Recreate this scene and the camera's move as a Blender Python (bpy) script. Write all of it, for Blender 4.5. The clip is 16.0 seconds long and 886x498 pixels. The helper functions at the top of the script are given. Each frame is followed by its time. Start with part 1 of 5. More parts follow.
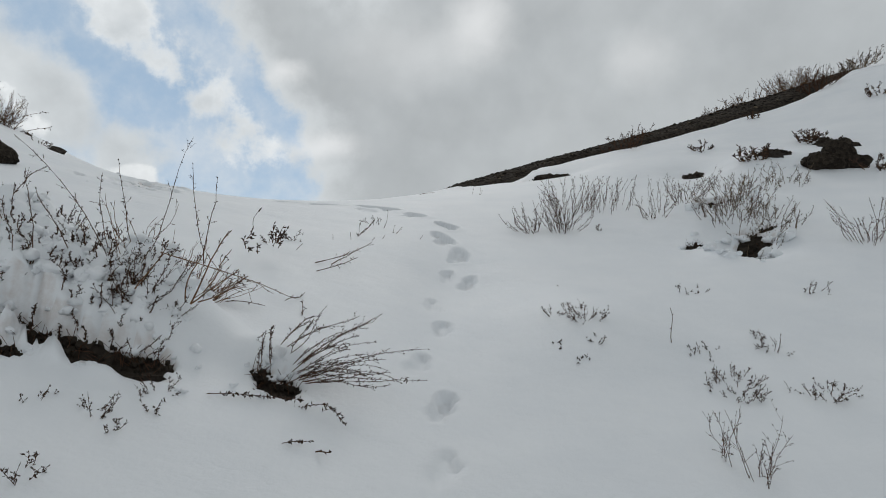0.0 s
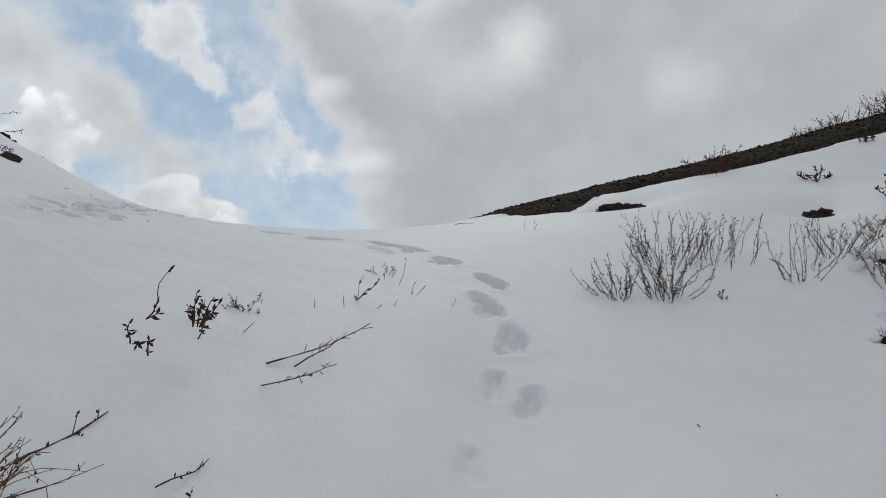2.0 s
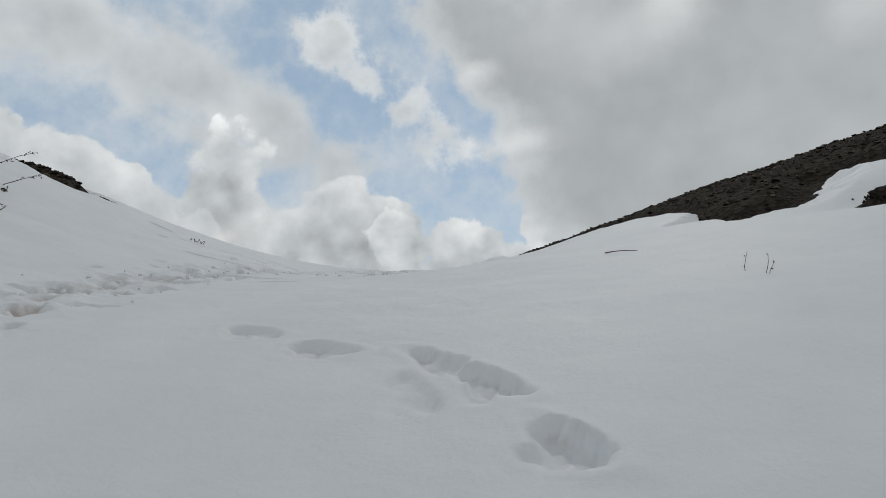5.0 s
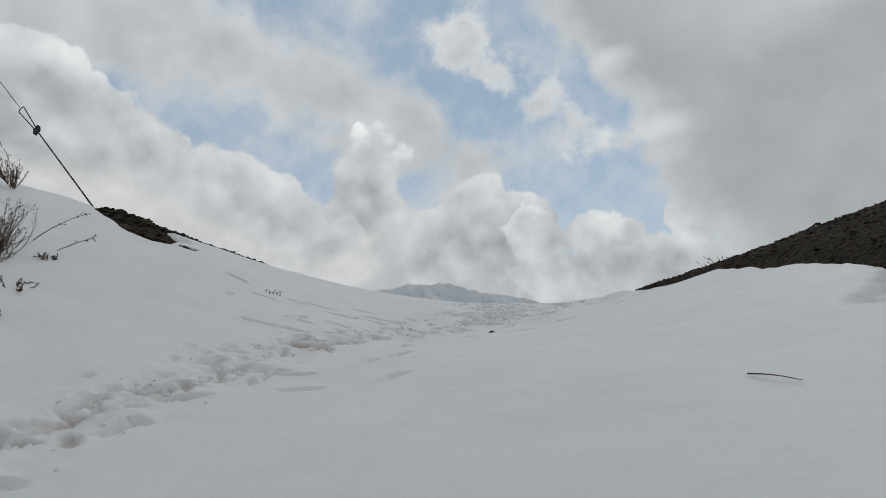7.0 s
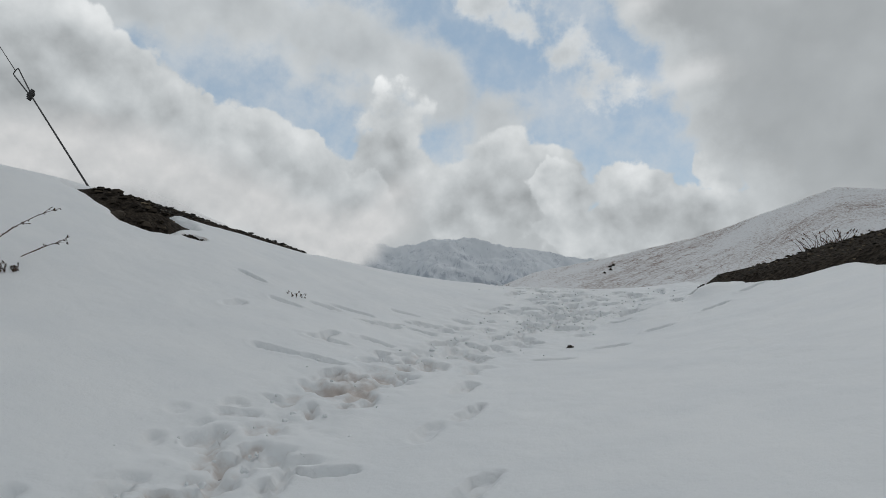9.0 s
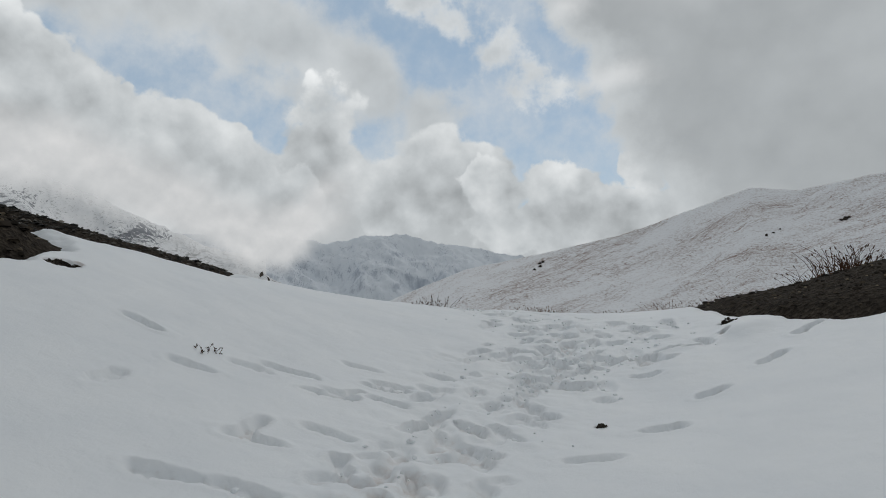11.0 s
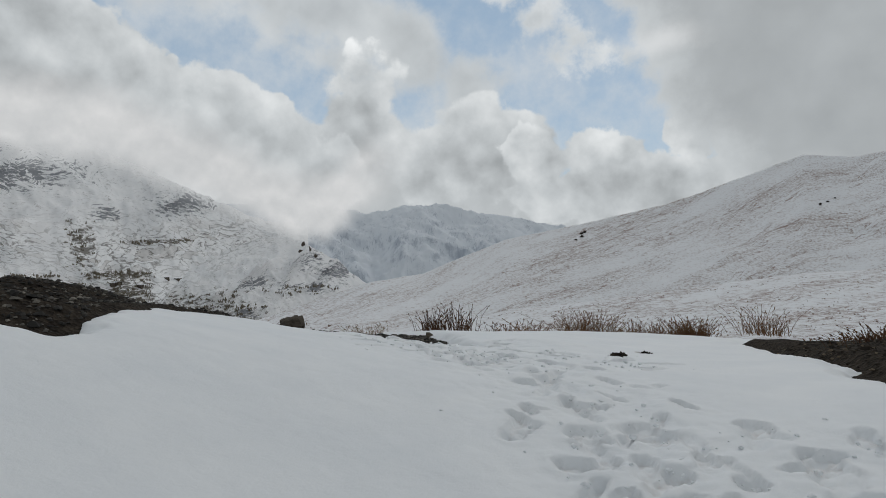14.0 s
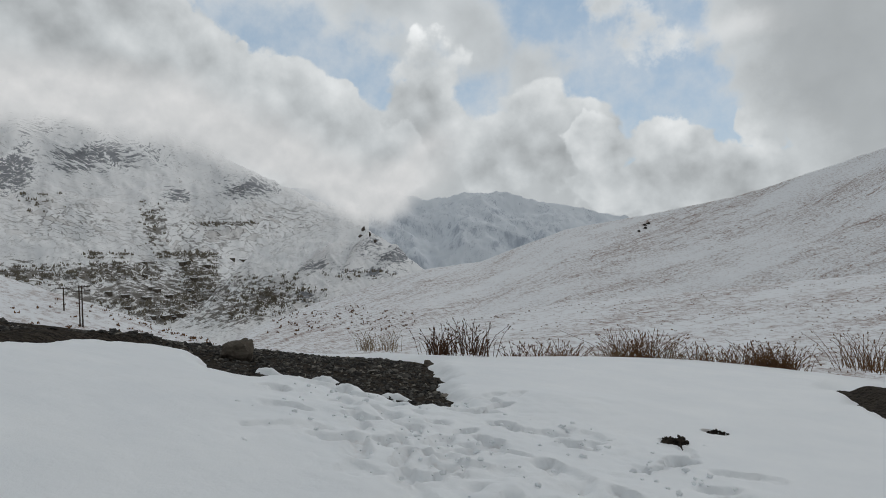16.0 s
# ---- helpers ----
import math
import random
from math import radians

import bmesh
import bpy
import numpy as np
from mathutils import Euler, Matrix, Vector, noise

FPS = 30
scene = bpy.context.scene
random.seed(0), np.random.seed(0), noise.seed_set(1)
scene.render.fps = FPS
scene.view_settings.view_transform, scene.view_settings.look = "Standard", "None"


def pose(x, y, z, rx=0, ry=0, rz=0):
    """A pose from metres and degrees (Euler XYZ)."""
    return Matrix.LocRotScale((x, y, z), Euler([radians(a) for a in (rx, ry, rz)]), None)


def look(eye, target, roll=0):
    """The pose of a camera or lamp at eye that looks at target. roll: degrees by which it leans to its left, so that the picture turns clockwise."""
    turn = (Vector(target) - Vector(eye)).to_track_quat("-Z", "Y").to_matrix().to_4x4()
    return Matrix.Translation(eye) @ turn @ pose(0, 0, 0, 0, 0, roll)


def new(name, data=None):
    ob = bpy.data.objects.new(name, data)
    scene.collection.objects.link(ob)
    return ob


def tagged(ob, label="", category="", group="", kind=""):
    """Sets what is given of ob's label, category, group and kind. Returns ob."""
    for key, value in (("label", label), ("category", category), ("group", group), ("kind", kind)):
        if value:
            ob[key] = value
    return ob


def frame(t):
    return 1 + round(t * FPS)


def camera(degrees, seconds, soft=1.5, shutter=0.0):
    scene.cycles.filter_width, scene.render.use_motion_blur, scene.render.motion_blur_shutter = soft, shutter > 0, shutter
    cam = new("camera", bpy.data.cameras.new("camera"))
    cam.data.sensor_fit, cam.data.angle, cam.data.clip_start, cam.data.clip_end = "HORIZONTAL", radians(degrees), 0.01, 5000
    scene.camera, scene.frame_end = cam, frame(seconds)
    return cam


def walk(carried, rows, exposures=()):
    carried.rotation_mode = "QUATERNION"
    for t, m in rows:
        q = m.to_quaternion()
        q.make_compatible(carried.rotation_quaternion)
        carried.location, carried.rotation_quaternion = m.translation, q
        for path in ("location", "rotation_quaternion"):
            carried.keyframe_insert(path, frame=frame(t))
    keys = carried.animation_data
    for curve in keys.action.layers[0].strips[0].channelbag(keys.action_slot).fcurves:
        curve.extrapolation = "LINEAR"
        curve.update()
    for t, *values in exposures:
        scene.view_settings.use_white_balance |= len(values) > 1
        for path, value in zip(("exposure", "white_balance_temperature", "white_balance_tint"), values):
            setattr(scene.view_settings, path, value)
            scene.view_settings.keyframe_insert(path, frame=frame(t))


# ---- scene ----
cam = camera(67.43, 16.0, soft=0.9)
PATH = [
    (0, (-0.145, -0.140, -0.070), (-0.119, 3.839, 0.346), 1.83),
    (0.5, (-0.133, 0.414, 0.058), (-0.267, 4.409, 0.210), -0.24),
    (1, (-0.186, 1.057, 0.226), (-0.338, 5.049, 0.423), 4.89),
    (1.5, (-0.183, 1.620, 0.355), (-0.448, 5.581, 0.851), -0.56),
    (2, (-0.217, 2.112, 0.527), (-0.402, 6.075, 1.036), 4.15),
    (2.5, (-0.276, 2.621, 0.669), (-0.372, 6.582, 1.215), 2.13),
    (3, (-0.264, 3.250, 0.880), (-0.487, 7.196, 1.496), 2.91),
    (3.5, (-0.296, 3.805, 1.094), (-0.514, 7.779, 1.500), 0.91),
    (4, (-0.256, 4.404, 1.234), (-0.801, 8.350, 1.597), -1.63),
    (4.3, (-0.254, 4.707, 1.297), (-0.976, 8.621, 1.692), 1.00),
    (4.5, (-0.242, 4.955, 1.300), (-1.069, 8.861, 1.558), 1.39),
    (5, (-0.209, 5.540, 1.560), (-1.359, 9.354, 1.915), 0.12),
    (5.2, (-0.167, 5.747, 1.675), (-1.546, 9.493, 1.943), -0.54),
    (7.3, (-0.220, 7.433, 2.447), (-2.311, 10.829, 2.759), -0.45),
    (7.5, (-0.302, 7.609, 2.499), (-2.523, 10.927, 2.744), -0.10),
    (8, (-0.605, 7.941, 2.619), (-2.773, 11.281, 2.999), 0.64),
    (8.2, (-0.751, 8.064, 2.701), (-2.867, 11.440, 3.055), 0.29),
    (8.5, (-0.977, 8.248, 2.725), (-3.118, 11.608, 3.082), -0.24),
    (9, (-1.413, 8.548, 2.936), (-3.466, 11.980, 3.004), -1.53),
    (9.5, (-1.860, 8.759, 3.061), (-3.530, 12.392, 3.178), -2.36),
    (9.7, (-1.992, 8.872, 3.135), (-3.653, 12.506, 3.312), -2.64),
    (11.8, (-3.280, 11.252, 3.411), (-4.869, 14.921, 3.303), 0.49),
    (12, (-3.392, 11.510, 3.468), (-4.878, 15.222, 3.351), 0.44),
    (12.5, (-3.620, 12.088, 3.501), (-5.278, 15.728, 3.488), -3.04),
    (13, (-3.844, 12.782, 3.534), (-5.426, 16.447, 3.275), 0.28),
    (13.3, (-3.866, 13.091, 3.662), (-5.329, 16.812, 3.549), 0.41),
    (13.5, (-4.002, 13.303, 3.688), (-5.475, 17.022, 3.649), -1.56),
    (14, (-4.145, 13.939, 3.817), (-6.055, 17.451, 3.676), -1.52),
    (14.5, (-4.310, 14.644, 3.845), (-6.191, 18.171, 3.705), -0.24),
    (15, (-4.443, 15.313, 3.919), (-6.516, 18.734, 3.935), -1.29),
    (15.3, (-4.531, 15.720, 3.931), (-6.626, 19.126, 3.835), -0.52),
    (15.5, (-4.605, 16.031, 3.909), (-6.657, 19.460, 3.738), -0.35),
    (16, (-4.822, 16.811, 3.956), (-7.036, 20.136, 3.745), -0.31),
]
EXPOSURE = [(0.0, 0.20), (2.5, 0.13), (5.0, 0.03), (7.5, -0.03), (16.0, 0.02)]
walk(cam, [(t, look(eye, target, roll)) for t, eye, target, roll in PATH], EXPOSURE)


class Nodes:
    """Short calls for shader nodes of one tree."""

    def __init__(self, tree):
        self.tree = tree
        tree.nodes.clear()

    def add(self, kind, **settings):
        n = self.tree.nodes.new(kind)
        for key, value in settings.items():
            setattr(n, key, value)
        return n

    def put(self, socket, value):
        if isinstance(value, bpy.types.NodeSocket):
            self.tree.links.new(value, socket)
        elif value is not None:
            if isinstance(value, (tuple, list)) and len(value) == 3 and socket.type == "RGBA":
                value = (*value, 1.0)
            socket.default_value = value

    def math(self, op, a, b=None, c=None, clamp=False):
        n = self.add("ShaderNodeMath", operation=op, use_clamp=clamp)
        for k, v in enumerate((a, b, c)):
            self.put(n.inputs[k], v)
        return n.outputs[0]

    def noise(self, scale, detail=4.0, rough=0.55, vec=None, distort=0.0):
        n = self.add("ShaderNodeTexNoise")
        self.put(n.inputs["Vector"], vec)
        self.put(n.inputs["Scale"], scale)
        self.put(n.inputs["Detail"], detail)
        self.put(n.inputs["Roughness"], rough)
        self.put(n.inputs["Distortion"], distort)
        return n.outputs[0]

    def step(self, value, lo, hi, a=0.0, b=1.0):
        n = self.add("ShaderNodeMapRange", interpolation_type="SMOOTHSTEP")
        for k, v in enumerate((value, lo, hi, a, b)):
            self.put(n.inputs[k], v)
        return n.outputs[0]

    def mix(self, fac, a, b, blend="MIX"):
        n = self.add("ShaderNodeMix", data_type="RGBA", blend_type=blend)
        self.put(n.inputs[0], fac)
        self.put(n.inputs[6], a)
        self.put(n.inputs[7], b)
        return n.outputs[2]

    def ramp(self, fac, *stops):
        n = self.add("ShaderNodeValToRGB")
        e = n.color_ramp.elements
        while len(e) < len(stops):
            e.new(0.5)
        for k, (pos, col) in enumerate(stops):
            e[k].position, e[k].color = pos, (*col, 1.0)
        self.put(n.inputs[0], fac)
        return n.outputs[0]

    def stretched(self, vec, scale, turn=(0, 0, 0)):
        n = self.add("ShaderNodeMapping")
        self.put(n.inputs["Vector"], vec)
        n.inputs["Scale"].default_value = scale
        n.inputs["Rotation"].default_value = [radians(a) for a in turn]
        return n.outputs[0]

    def add_by(self, vec, by):
        n = self.add("ShaderNodeVectorMath", operation="ADD")
        self.put(n.inputs[0], vec)
        n.inputs[1].default_value = by
        return n.outputs[0]

    def bump(self, height, strength, distance, normal=None):
        n = self.add("ShaderNodeBump")
        self.put(n.inputs["Height"], height)
        self.put(n.inputs["Strength"], strength)
        self.put(n.inputs["Distance"], distance)
        self.put(n.inputs["Normal"], normal)
        return n.outputs[0]

    def xyz(self):
        return self.add("ShaderNodeTexCoord").outputs["Object"]


# ---- sky: a broken deck of cumulus under thin blue, seen by azimuth (to the left of +y) and elevation in degrees ----
world = bpy.data.worlds.new("overcast_sky")
scene.world = world
world.use_nodes = True
w = Nodes(world.node_tree)
way = w.add("ShaderNodeTexCoord").outputs["Generated"]
split = w.add("ShaderNodeSeparateXYZ")
w.put(split.inputs[0], way)
az0 = w.math("MULTIPLY", w.math("ARCTAN2", w.math("MULTIPLY", split.outputs[0], -1.0), split.outputs[1]), 57.2958)
el0 = w.math("MULTIPLY", w.math("ARCSINE", split.outputs[2]), 57.2958)


def shifted(vec, by):
    n = w.add("ShaderNodeVectorMath", operation="ADD")
    w.put(n.inputs[0], vec)
    n.inputs[1].default_value = by
    return n.outputs[0]


def swirl(vec, scale, amount, far):
    """Offset in degrees by a noise."""
    return w.math("MULTIPLY", w.math("SUBTRACT", w.noise(scale, 8.0, 0.58, shifted(vec, far)), 0.5), amount)


az = w.math("ADD", az0, swirl(way, 7.0, 6.0, (0, 0, 0)))
el = w.math("ADD", el0, swirl(way, 7.0, 5.0, (7.3, 1.1, 4.9)))


def times(a, b):
    return w.math("MULTIPLY", a, b)


def plus(a, b):
    return w.math("ADD", a, b)


def body(a, e, ra, re, lean):
    """Degrees inside the rim of an ellipse of the sky, negative outside. lean: degrees that its long axis rises towards the left."""
    c, s = math.cos(radians(lean)), math.sin(radians(lean))
    da, de = w.math("SUBTRACT", az, a), w.math("SUBTRACT", el, e)
    u = plus(times(da, c / ra), times(de, s / ra))
    v = plus(times(da, -s / re), times(de, c / re))
    return times(w.math("SUBTRACT", 1.0, w.math("SQRT", plus(times(u, u), times(v, v)))), min(ra, re))


def bodies(shapes):
    total = None
    for shape in shapes:
        one = body(*shape)
        total = one if total is None else w.math("SMOOTH_MAX", total, one)
        if total is not one:
            total.node.inputs[2].default_value = 0.6
    return total


def billow(scale, warp, smooth=0.25):
    """Rounded cloud heads, bright in their middle."""
    n = w.add("ShaderNodeTexVoronoi", feature="SMOOTH_F1")
    turb = w.add("ShaderNodeTexNoise")
    w.put(turb.inputs["Vector"], way)
    turb.inputs["Scale"].default_value, turb.inputs["Detail"].default_value = scale * 0.8, 5.0
    off = w.add("ShaderNodeVectorMath", operation="SCALE")
    w.put(off.inputs[0], turb.outputs[1])
    w.put(off.inputs["Scale"], warp)
    bent = w.add("ShaderNodeVectorMath", operation="ADD")
    w.put(bent.inputs[0], way)
    w.put(bent.inputs[1], off.outputs[0])
    w.put(n.inputs["Vector"], bent.outputs[0])
    n.inputs["Scale"].default_value, n.inputs["Smoothness"].default_value = scale, smooth
    return w.math("SUBTRACT", 0.42, n.outputs["Distance"])


TOWARDS_SUN = (0.004, 0.012, 0.030)
big, small, tiny = billow(8.0, 0.16), billow(19.0, 0.06), billow(42.0, 0.025)
heads = plus(times(big, 4.0), plus(times(small, 2.4), times(tiny, 1.1)))
wisp = w.math("SUBTRACT", w.noise(11.0, 10.0, 0.62, shifted(way, (1.0, 5.0, 2.0))), 0.5)
lit = w.math("SUBTRACT", w.noise(12.0, 8.0, 0.52, way), w.noise(12.0, 6.0, 0.48, shifted(way, TOWARDS_SUN)))
wide = w.math("SUBTRACT", w.noise(3.2, 4.0, 0.5, shifted(way, (3.0, 2.0, 5.0))), 0.5)
over = w.step(el0, 26.0, 48.0)
TONES = ((0.0, (0.147, 0.165, 0.184)), (0.30, (0.339, 0.36, 0.371)), (0.55, (0.520, 0.55, 0.565)), (0.80, (0.716, 0.742, 0.752)), (1.0, (0.875, 0.895, 0.902)))

# thin blue with veils
air = w.add("ShaderNodeTexSky", sky_type="NISHITA", sun_disc=False, sun_elevation=radians(42), sun_rotation=radians(4), altitude=2500)
haze = w.step(plus(plus(times(wisp, 1.4), times(wide, 0.6)), times(w.step(el0, 20.0, 6.0), 0.10)), -0.32, 0.42, 0.14, 0.86)
picture = w.mix(haze, w.mix(0.72, w.mix(1.0, air.outputs[0], (0.085, 0.085, 0.085), "MULTIPLY"), (0.285, 0.415, 0.545)), (0.60, 0.635, 0.66))


def layer(under, shapes, base, heads_by, wisp_by, rim, edge, depth, lit_by, fade=1.0, more=None, sink=0.0):
    """Lays one family of clouds over the picture: bodies with knobbly or wispy rims, pale at the rim and greyer inside."""
    inside = plus(plus(bodies(shapes), 1.3 * heads_by), plus(times(heads, heads_by), times(wisp, wisp_by)))
    if more is not None:
        inside = w.math("MAXIMUM", inside, more)
    cover = times(w.step(inside, -edge, edge), fade)
    tone = plus(base, times(w.step(inside, depth, 0.0), rim))
    tone = plus(tone, plus(times(lit, lit_by), times(plus(times(big, 0.5), times(small, 0.35)), lit_by * 0.8)))
    tone = plus(tone, times(wide, 0.16))
    tone = w.math("SUBTRACT", tone, plus(times(over, 0.17), times(w.step(el0, 10.0, 2.0), sink)))
    return w.mix(cover, under, w.ramp(tone, *TONES))


# clouds from far to near: azimuth, elevation, half-width, half-height, lean
BAND = [(47.0, 20.5, 6.0, 2.6, 10), (38.5, 18.4, 7.0, 3.2, 24), (31.0, 15.0, 5.0, 2.5, 42), (26.0, 12.0, 2.6, 2.6, 30), (57.0, 22.0, 9.0, 4.5, 0), (36.0, 13.5, 5.0, 1.6, 20)]
FOOT = [(16.0, -1.0, 34.0, 5.6, 0), (45.0, 2.0, 20.0, 6.0, 0)]
PUFF = [(26.5, 21.3, 3.0, 1.5, 35), (23.2, 18.9, 3.6, 1.6, 42), (20.2, 17.2, 2.0, 1.5, 20), (17.0, 14.8, 2.6, 0.8, 45)]
MIDDLE = [(35.0, 9.2, 4.0, 4.4, 10), (36.0, 6.5, 5.5, 3.6, 0), (25.6, 8.6, 2.6, 2.2, 0), (26.0, 5.5, 7.5, 3.2, 0)]
ROW = [(20.2, 5.0, 3.2, 1.9, 0), (16.3, 5.9, 1.7, 1.6, 0), (13.2, 4.8, 2.0, 1.5, 0), (8.5, 5.8, 2.0, 1.5, 0), (5.2, 6.3, 1.8, 1.6, 0), (12.0, 2.6, 12.0, 2.6, 0)]
TOWER = [(60.0, 9.0, 13.5, 9.0, 30), (47.0, 8.0, 4.5, 4.6, 40), (42.3, 7.0, 3.0, 3.5, 30), (39.0, 4.5, 3.6, 3.2, 0)]
DECK = [(-22.0, 16.0, 34.0, 20.0, 0), (8.0, 20.5, 12.0, 5.5, 35), (5.0, 13.0, 7.5, 4.5, 40), (14.0, 24.5, 8.0, 4.0, 30), (-2.0, 6.0, 5.5, 4.0, 30)]
around = w.math("SUBTRACT", w.math("ABSOLUTE", w.math("SUBTRACT", az0, 26.0)), 74.0)
overhead = times(w.math("SUBTRACT", el0, 31.0), 0.7)
picture = layer(picture, BAND, 0.53, 0.30, 5.0, 0.08, 1.3, 2.5, 0.34, 0.93)
picture = layer(picture, FOOT, 0.52, 0.5, 2.0, 0.10, 0.8, 2.5, 0.35)
picture = layer(picture, PUFF, 0.62, 0.30, 8.5, 0.14, 0.9, 2.0, 0.50, 0.92)
picture = layer(picture, MIDDLE, 0.59, 0.80, 2.6, 0.14, 0.38, 3.0, 0.80, sink=0.12)
picture = layer(picture, ROW, 0.60, 0.62, 1.3, 0.20, 0.18, 2.2, 0.85, sink=0.12)
picture = layer(picture, TOWER, 0.50, 0.80, 2.4, 0.22, 0.30, 4.0, 0.72, sink=0.02)
picture = layer(picture, DECK, 0.395, 0.28, 4.5, 0.20, 0.7, 3.2, 0.14, 0.98, w.math("MAXIMUM", around, overhead))


def glow(under, a, e, ra, re, by):
    """The sun coming through a thin place of the deck."""
    return w.mix(w.step(body(a, e, ra, re, 0), -0.8 * re, re, 0.0, by), under, (0.80, 0.81, 0.815))


for spot in ((-3.0, 24.2, 3.0, 2.2, 0.55), (13.3, 20.3, 1.4, 0.9, 0.5), (10.0, 14.4, 2.6, 1.1, 0.5), (-17.5, 21.5, 2.4, 2.2, 0.3), (3.0, 22.5, 5.0, 2.5, 0.25)):
    picture = glow(picture, *spot)
deck = w.add("ShaderNodeBackground")
w.put(deck.inputs[0], picture)
deck.inputs[1].default_value = 1.0
w.put(w.add("ShaderNodeOutputWorld").inputs[0], deck.outputs[0])

# the sun behind the deck, ahead and high
sun = new("sun", bpy.data.lights.new("sun", "SUN"))
sun.data.energy, sun.data.angle, sun.data.color = 0.5, radians(20), (1.0, 0.97, 0.93)
sun.matrix_world = look((0, 0, 60), (3.0, -55.0, 12.0))


# ---- materials ----
def material(name):
    m = bpy.data.materials.new(name)
    m.use_nodes = True
    n = Nodes(m.node_tree)
    p = n.add("ShaderNodeBsdfPrincipled")
    n.put(n.add("ShaderNodeOutputMaterial").inputs[0], p.outputs[0])
    return m, n, p.inputs


def snow_material():
    m, n, p = material("wind_packed_snow")
    at = n.xyz()
    dirt = n.add("ShaderNodeAttribute", attribute_name="dirt").outputs["Fac"]
    grit = n.step(n.math("ADD", dirt, n.math("MULTIPLY", n.math("SUBTRACT", n.noise(9.0, 6.0, 0.65, at), 0.5), 0.9)), 0.35, 0.95)
    tone = n.ramp(n.noise(1.3, 5.0, 0.6, at), (0.3, (0.84, 0.865, 0.89)), (0.7, (0.905, 0.922, 0.936)))
    n.put(p["Base Color"], n.mix(n.math("MULTIPLY", grit, 0.70), tone, (0.50, 0.40, 0.34)))
    n.put(p["Roughness"], 0.62)
    n.put(p["Specular IOR Level"], 0.25)
    wide = n.bump(n.noise(3.0, 4.0, 0.5, at), 0.35, 0.05)
    n.put(p["Normal"], n.bump(n.noise(45.0, 6.0, 0.7, at), 0.3, 0.012, wide))
    return m


def soil_material():
    m, n, p = material("dark_stony_soil")
    at = n.xyz()
    stones = n.add("ShaderNodeTexVoronoi")
    n.put(stones.inputs["Vector"], at)
    stones.inputs["Scale"].default_value = 22.0
    col = n.ramp(n.noise(2.2, 8.0, 0.7, at), (0.3, (0.020, 0.0165, 0.014)), (0.55, (0.042, 0.033, 0.026)), (0.8, (0.085, 0.066, 0.050)))
    speck = n.mix(0.55, col, n.ramp(stones.outputs["Color"], (0.2, (0.020, 0.017, 0.015)), (0.95, (0.10, 0.083, 0.064))))
    n.put(p["Base Color"], speck)
    n.put(p["Roughness"], 0.95)
    n.put(p["Specular IOR Level"], 0.06)
    n.put(p["Normal"], n.bump(n.math("ADD", stones.outputs["Distance"], n.noise(14.0, 6.0, 0.7, at)), 0.9, 0.05))
    return m


def mountain_material(name, bare, limit, soft, run, grain, share, tint=(0.84, 0.86, 0.89), slant=0.0):
    """Snow lying thin over rock and dry grass. limit: how much stays bare; run: how the ledges are drawn out along and up the slope; grain in 1/m; share: weight of ledges and of patches."""
    m, n, p = material(name)
    at = n.xyz()
    flow = n.add("ShaderNodeCombineXYZ")
    turn, climb = n.add("ShaderNodeAttribute", attribute_name="turn").outputs["Fac"], n.add("ShaderNodeAttribute", attribute_name="climb").outputs["Fac"]
    n.put(flow.inputs[0], n.math("MULTIPLY", turn, run[0]))
    n.put(flow.inputs[1], n.math("ADD", n.math("MULTIPLY", climb, run[1]), n.math("MULTIPLY", turn, slant)))
    ledge = n.noise(1.0, 9.0, 0.66, flow.outputs[0], 0.6)
    thread = n.noise(2.1, 6.0, 0.6, flow.outputs[0], 1.0)
    line = n.step(n.math("ABSOLUTE", n.math("SUBTRACT", thread, 0.5)), 0.016, 0.0)
    patch = n.noise(0.35, 5.0, 0.55, n.stretched(flow.outputs[0], (1.2, 0.9, 1.0)))
    fine = n.noise(grain, 7.0, 0.75, at)
    rest = 1.0 - share[0] - share[1]
    bareness = n.math("ADD", n.math("MULTIPLY", ledge, share[0]), n.math("ADD", n.math("MULTIPLY", patch, share[1]), n.math("MULTIPLY", fine, rest)))
    bareness = n.math("ADD", bareness, n.math("MULTIPLY", n.math("MULTIPLY", line, n.step(patch, 0.40, 0.55)), 0.13))
    steep = n.add("ShaderNodeSeparateXYZ")
    n.put(steep.inputs[0], n.add("ShaderNodeNewGeometry").outputs["Normal"])
    bareness = n.math("ADD", bareness, n.step(steep.outputs[2], 0.8, 0.35, 0.0, 0.14))
    mask = n.step(bareness, limit, limit + soft)
    n.put(p["Base Color"], n.mix(mask, tint, n.mix(fine, bare, tuple(min(1, v * 1.7) for v in bare))))
    n.put(p["Roughness"], 0.85)
    n.put(p["Specular IOR Level"], 0.1)
    return m


def plain(name, col, dark, scale, rough=0.8, bump=0.3):
    m, n, p = material(name)
    at = n.xyz()
    n.put(p["Base Color"], n.mix(n.noise(scale, 6.0, 0.65, at), dark, col))
    n.put(p["Roughness"], rough)
    n.put(p["Specular IOR Level"], 0.12)
    n.put(p["Normal"], n.bump(n.noise(scale * 3, 6.0, 0.7, at), bump, 0.01))
    return m


